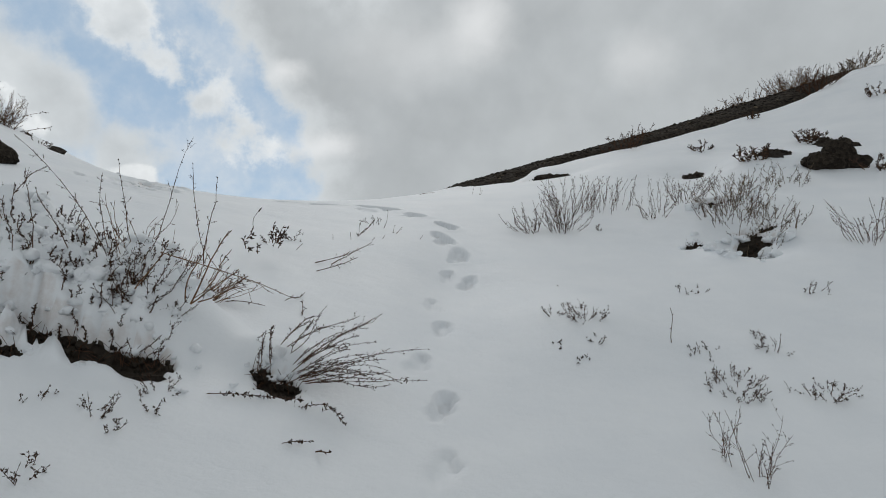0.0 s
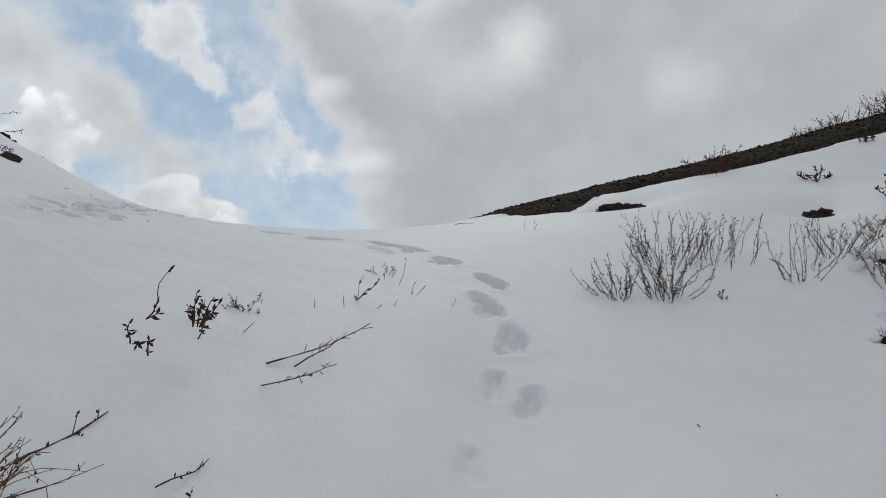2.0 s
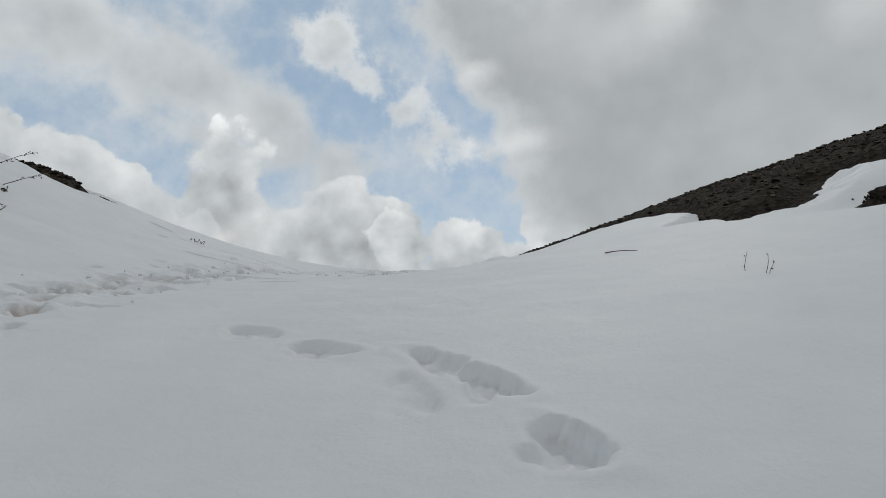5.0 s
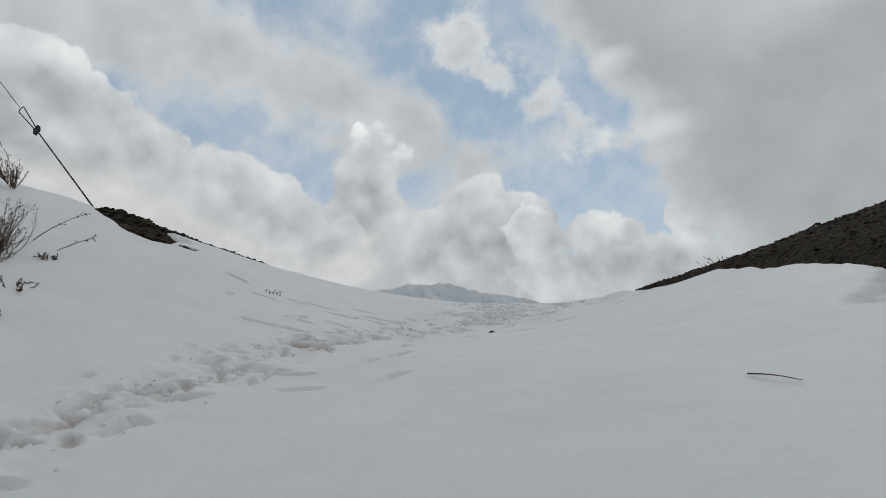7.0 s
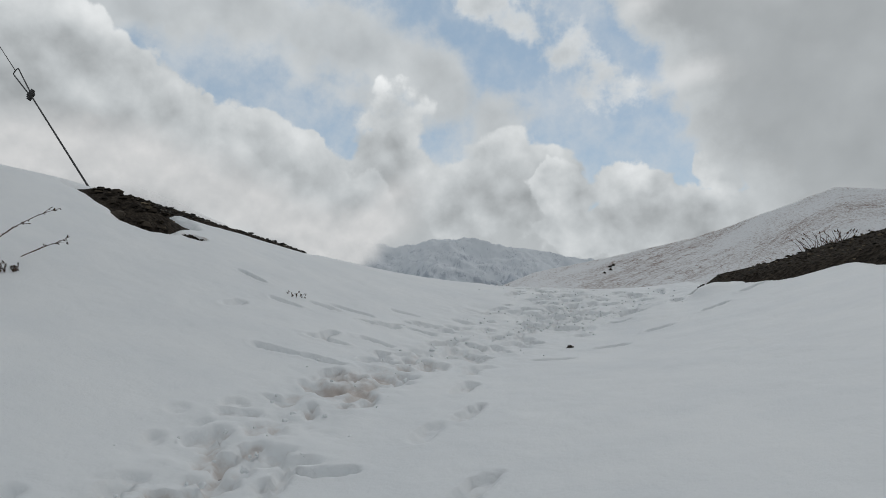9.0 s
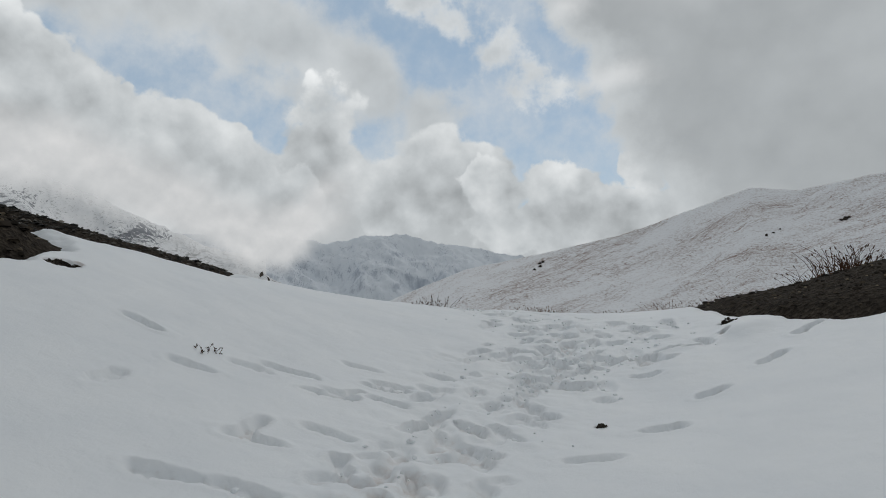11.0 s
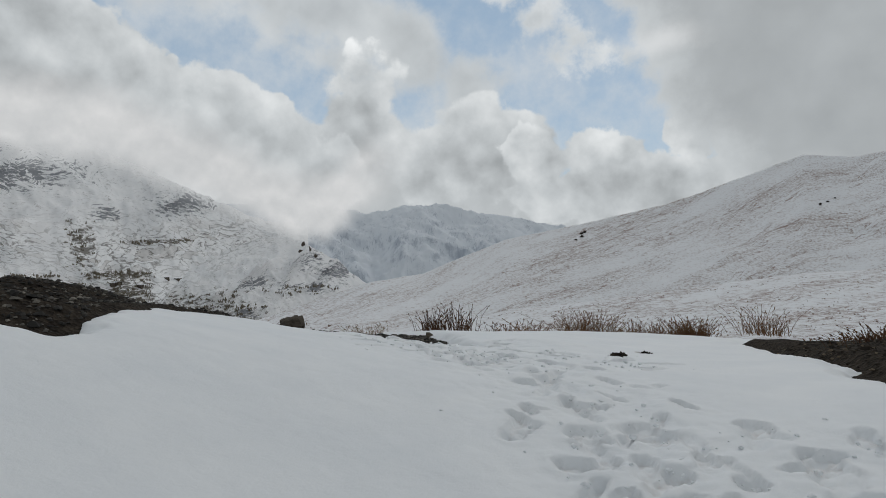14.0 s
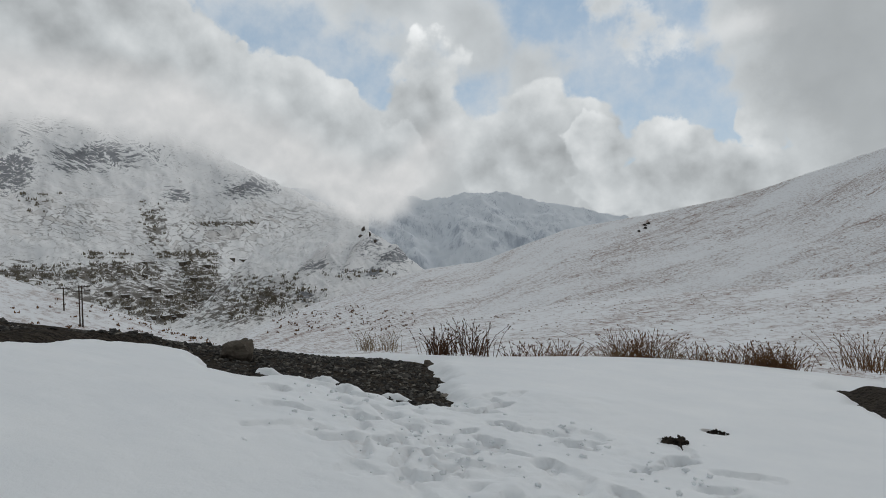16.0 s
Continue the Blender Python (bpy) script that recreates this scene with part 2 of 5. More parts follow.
SNOW, SOIL = snow_material(), soil_material()
TWIG = plain("dry_brown_twig", (0.155, 0.078, 0.043), (0.05, 0.026, 0.017), 30.0)
SEED = plain("dark_seed_head", (0.085, 0.055, 0.04), (0.03, 0.02, 0.016), 40.0)
STRAW = plain("dry_rust_grass", (0.235, 0.125, 0.06), (0.095, 0.05, 0.028), 18.0)
PALE = plain("dry_straw", (0.36, 0.28, 0.19), (0.17, 0.13, 0.09), 18.0)
ROCK = plain("dark_lichened_rock", (0.075, 0.062, 0.052), (0.018, 0.015, 0.013), 9.0, 0.9, 0.8)
STONE = plain("grey_brown_stone", (0.15, 0.125, 0.10), (0.05, 0.043, 0.036), 14.0, 0.9, 0.6)
IRON = plain("weathered_steel", (0.07, 0.07, 0.07), (0.025, 0.025, 0.025), 40.0, 0.6)
POLE = plain("tarred_pole_wood", (0.10, 0.075, 0.06), (0.04, 0.03, 0.025), 6.0)


# ---- the lie of the land: heights in metres of a smooth sheet every 3.5 m, rows going up the slope ----
LOWER_SLOPE = [
    (1.88, 0.49, -0.90, -2.26, -3.52, -4.54, -5.23, -5.63, -5.82, -5.89, -5.95),
    (2.88, 1.73, 0.51, -0.74, -1.94, -3.00, -3.66, -3.90, -3.87, -3.75, -3.67),
    (3.76, 2.86, 1.81, 0.68, -0.42, -1.51, -2.29, -2.37, -2.06, -1.69, -1.40),
    (4.42, 3.81, 3.01, 1.95, 0.92, -0.00, -1.15, -0.94, -0.35, 0.32, 0.87),
    (4.74, 4.53, 4.12, 3.14, 1.92, 1.01, 0.11, 0.63, 1.24, 2.20, 3.12),
    (4.64, 4.82, 4.91, 4.44, 2.49, 1.41, 1.64, 1.93, 2.50, 3.86, 5.29),
    (4.11, 4.46, 4.96, 4.87, 2.51, 1.74, 2.38, 3.48, 3.82, 5.57, 7.19),
]
UPPER_PASS = [
    (3.31, 3.62, 4.06, 3.98, 2.35, 1.62, 3.15, 4.36, 5.68, 6.92, 8.32),
    (2.29, 2.95, 3.10, 2.70, 2.62, 2.35, 3.78, 4.39, 5.53, 6.77, 8.28),
    (0.76, 1.86, 2.28, 2.09, 1.97, 2.10, 3.28, 3.96, 4.57, 5.61, 7.09),
    (-1.17, 0.02, 1.07, 1.68, 1.70, 1.63, 2.38, 3.01, 3.46, 4.21, 5.42),
    (-2.93, -1.55, -0.17, 0.99, 1.30, 1.00, 1.36, 1.91, 2.39, 2.96, 3.78),
    (-4.37, -2.77, -1.27, 0.02, 0.53, 0.30, 0.46, 0.84, 1.27, 1.74, 2.30),
    (-5.68, -3.95, -2.34, -1.01, -0.30, -0.28, -0.33, -0.15, 0.17, 0.53, 0.90),
]
SHEET = np.array(LOWER_SLOPE + UPPER_PASS)
WEST, SOUTH, SPAN = -17.5, -5.0, 3.5
# smaller swells and dips of the slope: x, y, radius across, radius along, height
SWELLS = [(-0.05, 5.3, 0.35, 1.3, -0.10), (2.78, 6.12, 0.28, 0.34, -0.22), (2.45, 6.35, 0.6, 0.5, -0.08), (2.42, 5.95, 0.16, 0.5, 0.06), (4.70, 9.45, 0.8, 0.8, 0.18), (1.75, 11.5, 0.8, 0.5, -0.15), (0.85, 4.3, 0.55, 0.6, 0.12), (3.70, 9.75, 0.5, 0.5, -0.16)]


def lie(x, y):
    """Height of the land, smooth, without snow or relief."""
    gx = np.clip((x - WEST) / SPAN, 0, SHEET.shape[1] - 3 - 1e-6)
    gy = np.clip((y - SOUTH) / SPAN, 0, SHEET.shape[0] - 3 - 1e-6)
    ix, iy = gx.astype(int), gy.astype(int)

    def weights(u):
        return (1 - u) ** 3 / 6, (3 * u**3 - 6 * u**2 + 4) / 6, (-3 * u**3 + 3 * u**2 + 3 * u + 1) / 6, u**3 / 6

    z = np.zeros_like(gx)
    for j, b in enumerate(weights(gy - iy)):
        for i, a in enumerate(weights(gx - ix)):
            z += a * b * SHEET[iy + j, ix + i]
    e, n = SPAN * (SHEET.shape[1] - 3), SPAN * (SHEET.shape[0] - 3)
    out = np.maximum(WEST - x, 0) * 0.30 + np.maximum(SOUTH - y, 0) * 0.33 + np.maximum(y - SOUTH - n, 0) * 0.34 + np.maximum(x - WEST - e, 0) * 0.22
    for hx, hy, ra, rb, top in SWELLS:
        z = z + top * np.exp(-(((x - hx) / ra) ** 2 + ((y - hy) / rb) ** 2))
    return z - 700 * (1 - np.exp(-out / 700))


_rng = np.random.default_rng(7)
_lattice = _rng.random((256, 256))


def rough(x, y, size, octaves=4, gain=0.5):
    """Value noise about 0, within +-0.5."""
    total, amp, norm = 0.0, 1.0, 0.0
    for k in range(octaves):
        u, v = x / size + 17.3 * k, y / size + 9.1 * k
        iu, iv = np.floor(u).astype(int), np.floor(v).astype(int)
        fu, fv = u - iu, v - iv
        fu, fv = fu * fu * (3 - 2 * fu), fv * fv * (3 - 2 * fv)
        a, b, c, d = (_lattice[(iv + q) % 256, (iu + p) % 256] for q in (0, 1) for p in (0, 1))
        total = total + amp * (a + (b - a) * fu + (c - a) * fv + (a - b - c + d) * fu * fv - 0.5)
        norm, amp, size = norm + amp, amp * gain, size / 2
    return total / norm


def ease(v, lo, hi):
    u = np.clip((v - lo) / (hi - lo), 0, 1)
    return u * u * (3 - 2 * u)


def outside(x, y, poly):
    """Distance to a closed outline, negative inside it."""
    best = np.full(x.shape, 1e9)
    inside = np.zeros(x.shape, bool)
    for (ax, ay), (bx, by) in zip(poly, poly[1:] + poly[:1]):
        px, py, ex, ey = x - ax, y - ay, bx - ax, by - ay
        t = np.clip((px * ex + py * ey) / (ex * ex + ey * ey), 0, 1)
        best = np.minimum(best, np.hypot(px - t * ex, py - t * ey))
        cross = (ay > y) != (by > y)
        with np.errstate(divide="ignore", invalid="ignore"):
            inside ^= cross & (x < (bx - ax) * (y - ay) / (by - ay + 1e-12) + ax)
    return np.where(inside, -best, best)


def along(x, y, line):
    """Distance to an open line."""
    best = np.full(x.shape, 1e9)
    for (ax, ay), (bx, by) in zip(line, line[1:]):
        ex, ey = bx - ax, by - ay
        t = np.clip(((x - ax) * ex + (y - ay) * ey) / (ex * ex + ey * ey), 0, 1)
        best = np.minimum(best, np.hypot(x - ax - t * ex, y - ay - t * ey))
    return best


# bare ground where the wind has taken the snow
SPUR = [(-5.3, 28.0), (-5.05, 27.0), (-4.42, 24.2), (-3.72, 21.8), (-3.22, 19.7), (-2.95, 18.95), (-2.6, 18.4), (-1.95, 17.65), (-1.25, 17.25), (-0.70, 16.35), (-0.40, 15.35),
        (-0.05, 14.3), (0.25, 13.3), (0.24, 12.2), (0.6, 11.8), (0.98, 12.0), (1.38, 12.6), (1.5, 13.3), (2.25, 13.05), (3.5, 13.25), (4.8, 13.6), (6.3, 14.2), (7.6, 14.3), (8.7, 14.9), (10.0, 15.9), (14.0, 19.0), (14.0, 30.0), (-2.0, 30.0)]
ANCHOR = [(-10.9, 14.1), (-10.3, 14.0), (-9.5, 13.8), (-8.9, 13.65), (-8.75, 13.9), (-9.2, 14.6), (-10.0, 14.85), (-10.9, 14.7)]
BANK = [(-11.4, 14.9), (-10.3, 14.95), (-9.85, 15.4), (-9.95, 16.0), (-9.62, 16.6), (-9.3, 17.0), (-9.6, 17.5), (-10.6, 18.55), (-11.48, 19.5), (-11.83, 20.15), (-11.85, 21.05), (-11.3, 21.7), (-10.48, 21.2), (-10.05, 21.2),
        (-9.9, 21.75), (-9.39, 21.8), (-8.41, 21.6), (-8.15, 22.0), (-9.2, 23.4), (-10.4, 24.6), (-12.5, 25.5), (-20.0, 22.0), (-20.0, 16.0), (-12.4, 15.2)]
BARE = [SPUR, ANCHOR, BANK]
TRACK = [(-2.6, 4.5), (-3.5, 7.0), (-3.85, 8.6), (-4.05, 9.7), (-4.33, 10.7), (-4.55, 11.8), (-4.75, 13.0), (-4.75, 14.5), (-4.8, 16.2), (-4.8, 17.6), (-5.1, 18.6), (-5.8, 19.3), (-6.8, 20.2), (-8.0, 20.9), (-9.2, 21.6)]
# tongues of snow that lie over the bare ground: x, y, half-width, half-length, degrees turned
TONGUES = [(-10.35, 21.72, 0.34, 0.11, 8), (-9.75, 21.92, 0.36, 0.13, -6), (-9.15, 21.72, 0.30, 0.12, -10), (-8.85, 22.05, 0.20, 0.09, 0), (6.6, 14.95, 1.5, 0.10, 16), (4.3, 14.05, 0.6, 0.07, 12),
           (-9.75, 14.62, 0.45, 0.10, -25), (8.2, 15.6, 0.5, 0.16, 20), (-2.9, 18.9, 0.20, 0.08, 50)]
# places where dark soil shows through the snow: x, y, half-width, half-length, height of the soil against the snow
HOLES = [(-1.66, 2.91, 0.24, 0.10, -0.02), (-1.90, 2.92, 0.15, 0.08, -0.02), (-1.48, 2.98, 0.11, 0.07, -0.02), (-2.06, 2.96, 0.12, 0.08, -0.02), (-2.06, 2.76, 0.14, 0.05, -0.02), (-0.88, 3.06, 0.10, 0.07, -0.03), (-0.98, 3.11, 0.05, 0.04, -0.02),
         (3.05, 7.40, 0.24, 0.20, -0.01), (2.95, 6.33, 0.16, 0.15, -0.01), (2.80, 6.00, 0.16, 0.13, -0.02), (2.30, 6.20, 0.07, 0.06, 0.0), (3.15, 6.45, 0.08, 0.06, 0.0),
         (1.77, 11.45, 0.27, 0.22, 0.03), (5.37, 8.88, 0.30, 0.26, 0.04), (6.14, 10.19, 0.14, 0.30, 0.05), (4.76, 9.38, 0.16, 0.16, 0.02), (3.68, 9.72, 0.12, 0.16, 0.02),
         (-3.10, 17.77, 0.05, 0.07, -0.02), (-3.06, 18.34, 0.09, 0.05, 0.0), (-3.86, 15.13, 0.03, 0.03, -0.02), (-6.14, 22.06, 0.085, 0.10, 0.0), (-5.95, 22.68, 0.10, 0.06, -0.01),
         (-8.61, 14.29, 0.08, 0.14, -0.03)]
# single footprints: x, y, heading in degrees left of +y, depth
HIKER = [(-0.08, 2.70, 0, 0.05), (-0.08, 3.22, 5, 0.10), (-0.23, 3.66, -3, 0.07), (-0.10, 4.33, 0, 0.06), (-0.17, 4.83, 8, 0.05), (0.12, 5.44, 0, 0.10), (-0.07, 5.6, -5, 0.08), (0.05, 6.15, 10, 0.12),
         (-0.1, 6.62, 25, 0.13), (-0.06, 7.15, 35, 0.14), (-0.45, 7.7, 45, 0.14), (-0.8, 8.13, 50, 0.13), (-1.1, 8.36, 55, 0.11), (-1.7, 8.47, 70, 0.10), (-2.25, 8.75, 70, 0.08), (-1.06, 7.99, 40, 0.05)]
STRAY = [(-3.13, 15.95, -42, 0.10), (-2.66, 16.72, -42, 0.10), (-2.33, 17.46, -42, 0.09), (-3.42, 15.10, -60, 0.07), (-7.39, 14.15, 102, 0.12), (-6.70, 13.26, 10, 0.06),
         (-6.65, 13.92, 110, 0.07), (-6.50, 14.37, 102, 0.06), (-6.22, 14.65, 110, 0.06), (-5.61, 13.36, 110, 0.10), (-5.60, 12.67, 110, 0.08), (-5.18, 12.85, 104, 0.07),
         (-5.65, 15.19, 110, 0.06), (-5.76, 14.58, 98, 0.05), (-3.76, 14.40, -60, 0.06), (-4.18, 13.63, 20, 0.09), (-3.94, 13.03, 10, 0.07), (-3.58, 12.47, 5, 0.08),
         (-3.74, 11.24, -50, 0.10), (-4.01, 11.23, -52, 0.07), (-2.96, 11.36, 0, 0.06), (-3.96, 10.30, -45, 0.07), (-3.62, 12.00, 10, 0.05), (-3.37, 10.83, -60, 0.05),
         (-5.80, 14.48, -60, 0.12), (-5.65, 15.06, 112, 0.10), (-5.44, 14.78, 102, 0.10), (-6.37, 14.59, 100, 0.07), (-6.08, 15.37, 110, 0.05), (-5.49, 15.84, 98, 0.07),
         (-5.71, 13.48, 10, 0.10), (-5.39, 13.83, 102, 0.08), (-4.34, 16.75, 0, 0.12), (-4.07, 17.07, -30, 0.10), (-3.61, 17.39, -45, 0.10), (-4.67, 17.36, 0, 0.10)]


def stamp(dent, x, y, px, py, turn, depth, long=0.14, half=0.062):
    """Treads one print into the sheet: steep sides, a flat uneven floor and a low rim."""
    near = (np.abs(x - px) < 0.6) & (np.abs(y - py) < 0.6)
    if not near.any():
        return
    a = radians(turn)
    dx, dy = x[near] - px, y[near] - py
    u, v = -dx * math.sin(a) + dy * math.cos(a), dx * math.cos(a) + dy * math.sin(a)
    d = (np.abs(u / long) ** 2.6 + np.abs(v / half) ** 2.6) ** (1 / 2.6) + rough(dx + px * 7, dy + py * 7, 0.13, 5, 0.7) * 1.3
    hole = depth * (1 - ease(d, 0.86, 1.08)) * (1 + rough(dx * 1.3 + px, dy + py * 3, 0.06, 3, 0.6) * 1.3) - depth * 0.16 * np.exp(-(((d - 1.35) / 0.22) ** 2))
    dent[near] = np.where(np.abs(hole) > np.abs(dent[near]), hole, dent[near])


def holes(x, y, broad=0.0):
    """How far the holes in the snow open the ground (0 to 1), and the height of their soil."""
    open_by, level = np.zeros_like(x), np.zeros_like(x)
    for hx, hy, ra, rb, lift in HOLES:
        near = (np.abs(x - hx) < 1.0) & (np.abs(y - hy) < 1.0)
        if near.any():
            px, py = x[near], y[near]
            away = np.hypot((px - hx) / ra, (py - hy) / rb) + rough(px + hx * 3, py, 0.13, 5, 0.7) * 1.7
            one = 1 - ease(away, 0.85 + broad, 1.12 + 2 * broad)
            better = one > open_by[near]
            open_by[near] = np.where(better, one, open_by[near])
            level[near] = np.where(better, lift, level[near])
    return open_by, level


def snow_depth(x, y):
    bare = np.full(x.shape, 9.0)
    for poly in BARE:
        xs, ys = [q[0] for q in poly], [q[1] for q in poly]
        near = (x > min(xs) - 1.5) & (x < max(xs) + 1.5) & (y > min(ys) - 1.5) & (y < max(ys) + 1.5)
        bare[near] = np.minimum(bare[near], outside(x[near], y[near], poly))
    bare = bare + rough(x, y, 0.7, 5, 0.6) * 0.5 + rough(x + 5.0, y, 1.7, 2) * 0.4
    for tx, ty, ra, rb, turn in TONGUES:
        near = (np.abs(x - tx) < ra + 0.5) & (np.abs(y - ty) < ra + 0.5)
        dx, dy, c, sn = x[near] - tx, y[near] - ty, math.cos(radians(turn)), math.sin(radians(turn))
        d = np.hypot((dx * c + dy * sn) / ra, (dy * c - dx * sn) / rb) + rough(x[near], y[near], 0.22, 4, 0.65) * 1.6
        bare[near] = np.maximum(bare[near], 0.17 - 0.20 * d)
    d = 0.17 * ease(bare, -0.10, 0.30) - 0.04 - 0.12 * ease(-bare, 0.06, 0.26)
    open_by, level = holes(x, y)
    return d + (level + 0.02 - d) * open_by


def grid_mesh(name, xs, ys, height, mat, values=None):
    x, y = np.meshgrid(xs, ys)
    z = height(x, y)
    n, m = len(ys), len(xs)
    mesh = bpy.data.meshes.new(name)
    mesh.vertices.add(n * m)
    mesh.vertices.foreach_set("co", np.stack([x, y, z], -1).astype(np.float32).ravel())
    k = np.arange(n * m).reshape(n, m)
    quads = np.stack([k[:-1, :-1], k[:-1, 1:], k[1:, 1:], k[1:, :-1]], -1).reshape(-1, 4)
    mesh.loops.add(quads.size)
    mesh.loops.foreach_set("vertex_index", quads.ravel().astype(np.int32))
    mesh.polygons.add(len(quads))
    mesh.polygons.foreach_set("loop_start", np.arange(0, quads.size, 4, dtype=np.int32))
    mesh.polygons.foreach_set("use_smooth", np.ones(len(quads), bool))
    mesh.update(calc_edges=True)
    if values is not None:
        mesh.attributes.new("dirt", "FLOAT", "POINT").data.foreach_set("value", values(x, y).astype(np.float32).ravel())
    mesh.materials.append(mat)
    return new(name, mesh)


def lines(lo, hi, step, far, growth=1.18):
    mid = list(np.arange(lo, hi + step / 2, step))
    d, s, after = 0.0, step, []
    while d < far:
        s *= growth
        d += s
        after.append(d)
    return np.array([lo - v for v in reversed(after)] + mid + [hi + v for v in after])


BERM = [(-11.6, 15.2), (-10.6, 15.7), (-10.25, 16.6), (-9.95, 17.5), (-10.8, 18.9), (-11.8, 20.3), (-12.2, 21.4)]


BACK_BERM = [(-12.0, 18.4), (-12.25, 19.0), (-12.45, 19.6)]


def soil_height(x, y):
    inside = np.full(x.shape, 9.0)
    for poly in (SPUR, ANCHOR):
        xs, ys = [q[0] for q in poly], [q[1] for q in poly]
        near = (x > min(xs) - 1.5) & (x < max(xs) + 1.5) & (y > min(ys) - 1.5) & (y < max(ys) + 1.5)
        inside[near] = np.minimum(inside[near], outside(x[near], y[near], poly))
    base = lie(x, y) - 0.13 + 0.17 * np.exp(-((along(x, y, BERM) / 0.42) ** 2)) + 0.24 * np.exp(-((along(x, y, BACK_BERM) / 0.55) ** 2)) + 0.15 * ease(-inside, -0.05, 0.30) + rough(x, y, 0.8, 5, 0.6) * 0.12
    open_by, level = holes(x, y, 0.35)
    return base + (lie(x, y) + level + rough(x, y, 0.10, 4, 0.7) * 0.12 - base) * open_by


# where many feet went: x, y, reach, number of prints
CHURN = [(-4.91, 16.95, 0.30, 14), (-4.40, 16.88, 0.30, 15), (-4.77, 18.08, 0.40, 16), (-4.22, 18.28, 0.40, 14), (-4.00, 17.04, 0.30, 10), (-4.86, 16.03, 0.25, 14),
         (-4.53, 16.13, 0.25, 12), (-3.67, 17.57, 0.35, 7), (-5.32, 18.65, 0.5, 12), (-4.11, 16.16, 0.22, 7), (-5.37, 15.73, 0.28, 4), (-3.76, 18.65, 0.4, 8),
         (-8.03, 20.28, 0.4, 12), (-7.40, 20.25, 0.35, 13), (-7.02, 20.55, 0.35, 8), (-6.84, 21.52, 0.32, 11), (-6.29, 21.45, 0.28, 12), (-8.86, 21.49, 0.4, 16), (-8.25, 21.91, 0.35, 10),
         (-7.41, 21.68, 0.45, 9), (-5.71, 21.07, 0.22, 8), (-6.38, 20.46, 0.25, 6), (-4.76, 14.62, 0.4, 12), (-5.17, 16.47, 0.5, 10)]
_seen = {}


def prints(x, y):
    key = x.shape
    if key in _seen:
        return _seen[key]
    dent = np.zeros_like(x)
    for px, py, turn, depth in HIKER:
        stamp(dent, x, y, px, py, turn, depth * 0.45, 0.11 if py < 5.7 else 0.19, 0.045 if py < 5.7 else 0.07)
        stamp(dent, x, y, px + 0.05 * math.sin(px * 90), py - 0.10, turn + 30 * math.sin(py * 50), depth * 0.30, 0.08 if py < 5.7 else 0.11, 0.04 if py < 5.7 else 0.05)
    for px, py, turn, depth in STRAY:
        stamp(dent, x, y, px, py, turn, depth * 0.62, 0.18, 0.058)
    pick = random.Random(5)
    for (ax, ay), (bx, by) in zip(TRACK[1:], TRACK[2:]):
        far = math.hypot(bx - ax, by - ay)
        way_on = math.degrees(math.atan2(ax - bx, by - ay))
        for _ in range(int(far * (19 if ay < 13.5 else 12))):
            t, side = pick.random(), pick.gauss(0, 0.24 if ay < 13.5 else 0.36)
            px, py = ax + (bx - ax) * t + side * (by - ay) / far, ay + (by - ay) * t - side * (bx - ax) / far
            stamp(dent, x, y, px, py, way_on + pick.gauss(0, 35), pick.uniform(0.02, 0.065), pick.uniform(0.07, 0.16), pick.uniform(0.04, 0.075))
    for cx, cy, reach, count in CHURN:
        for _ in range(int(count * 0.6)):
            stamp(dent, x, y, cx + pick.gauss(0, reach), cy + pick.gauss(0, reach), pick.uniform(0, 180), pick.uniform(0.015, 0.075), pick.uniform(0.06, 0.22), pick.uniform(0.04, 0.10))
    _seen[key] = dent
    return dent


# snow heaped on the big shrub, the hummock among the rocks and the lips of the banks: x, y, radius across, radius along, height
HEAPS = [(-2.01, 3.31, 0.55, 0.36, 0.24), (-1.53, 3.38, 0.32, 0.3, 0.16), (-2.63, 3.54, 0.5, 0.45, 0.26), (-0.91, 3.30, 0.25, 0.2, 0.10), (2.79, 6.79, 0.55, 0.7, 0.05), (3.30, 7.35, 0.6, 0.5, 0.08),
         (-3.4, 16.9, 0.3, 0.7, 0.06), (-2.9, 17.9, 0.25, 0.35, 0.09), (-7.2, 22.9, 0.9, 0.7, 0.08)]


def heaped(x, y):
    z = np.zeros_like(x)
    for hx, hy, ra, rb, top in HEAPS:
        z += top * np.exp(-(((x - hx) / ra) ** 2 + ((y - hy) / rb) ** 2) ** 1.5) * (1 + rough(x, y, 0.3, 3) * 0.5)
    return z


def lumps(x, y):
    """Clods of snow caught in the big shrub."""
    z = np.zeros_like(x)
    pick = random.Random(21)
    for cx, cy, sx, sy, count in ((-2.06, 3.19, 0.45, 0.20, 100),):
        for _ in range(count):
            hx, hy, r, top = min(pick.gauss(cx, sx), -1.58), pick.gauss(cy, sy), pick.uniform(0.03, 0.10), pick.uniform(0.04, 0.13)
            near = (np.abs(x - hx) < 0.2) & (np.abs(y - hy) < 0.2)
            px, py = x[near], y[near]
            d = np.hypot(px - hx, py - hy) / r + rough(px, py, 0.06, 2) * 0.5
            z[near] = np.maximum(z[near], top * (1 - ease(d, 0.35, 1.1)))
    return z


def snow_plain(x, y):
    """The snow before anyone walked on it."""
    d = snow_depth(x, y)
    full = ease(d, 0.0, 0.1)
    return lie(x, y) - 0.13 + d + (heaped(x, y) + lumps(x, y)) * full + rough(x, y, 2.2, 3) * 0.06 * full, full


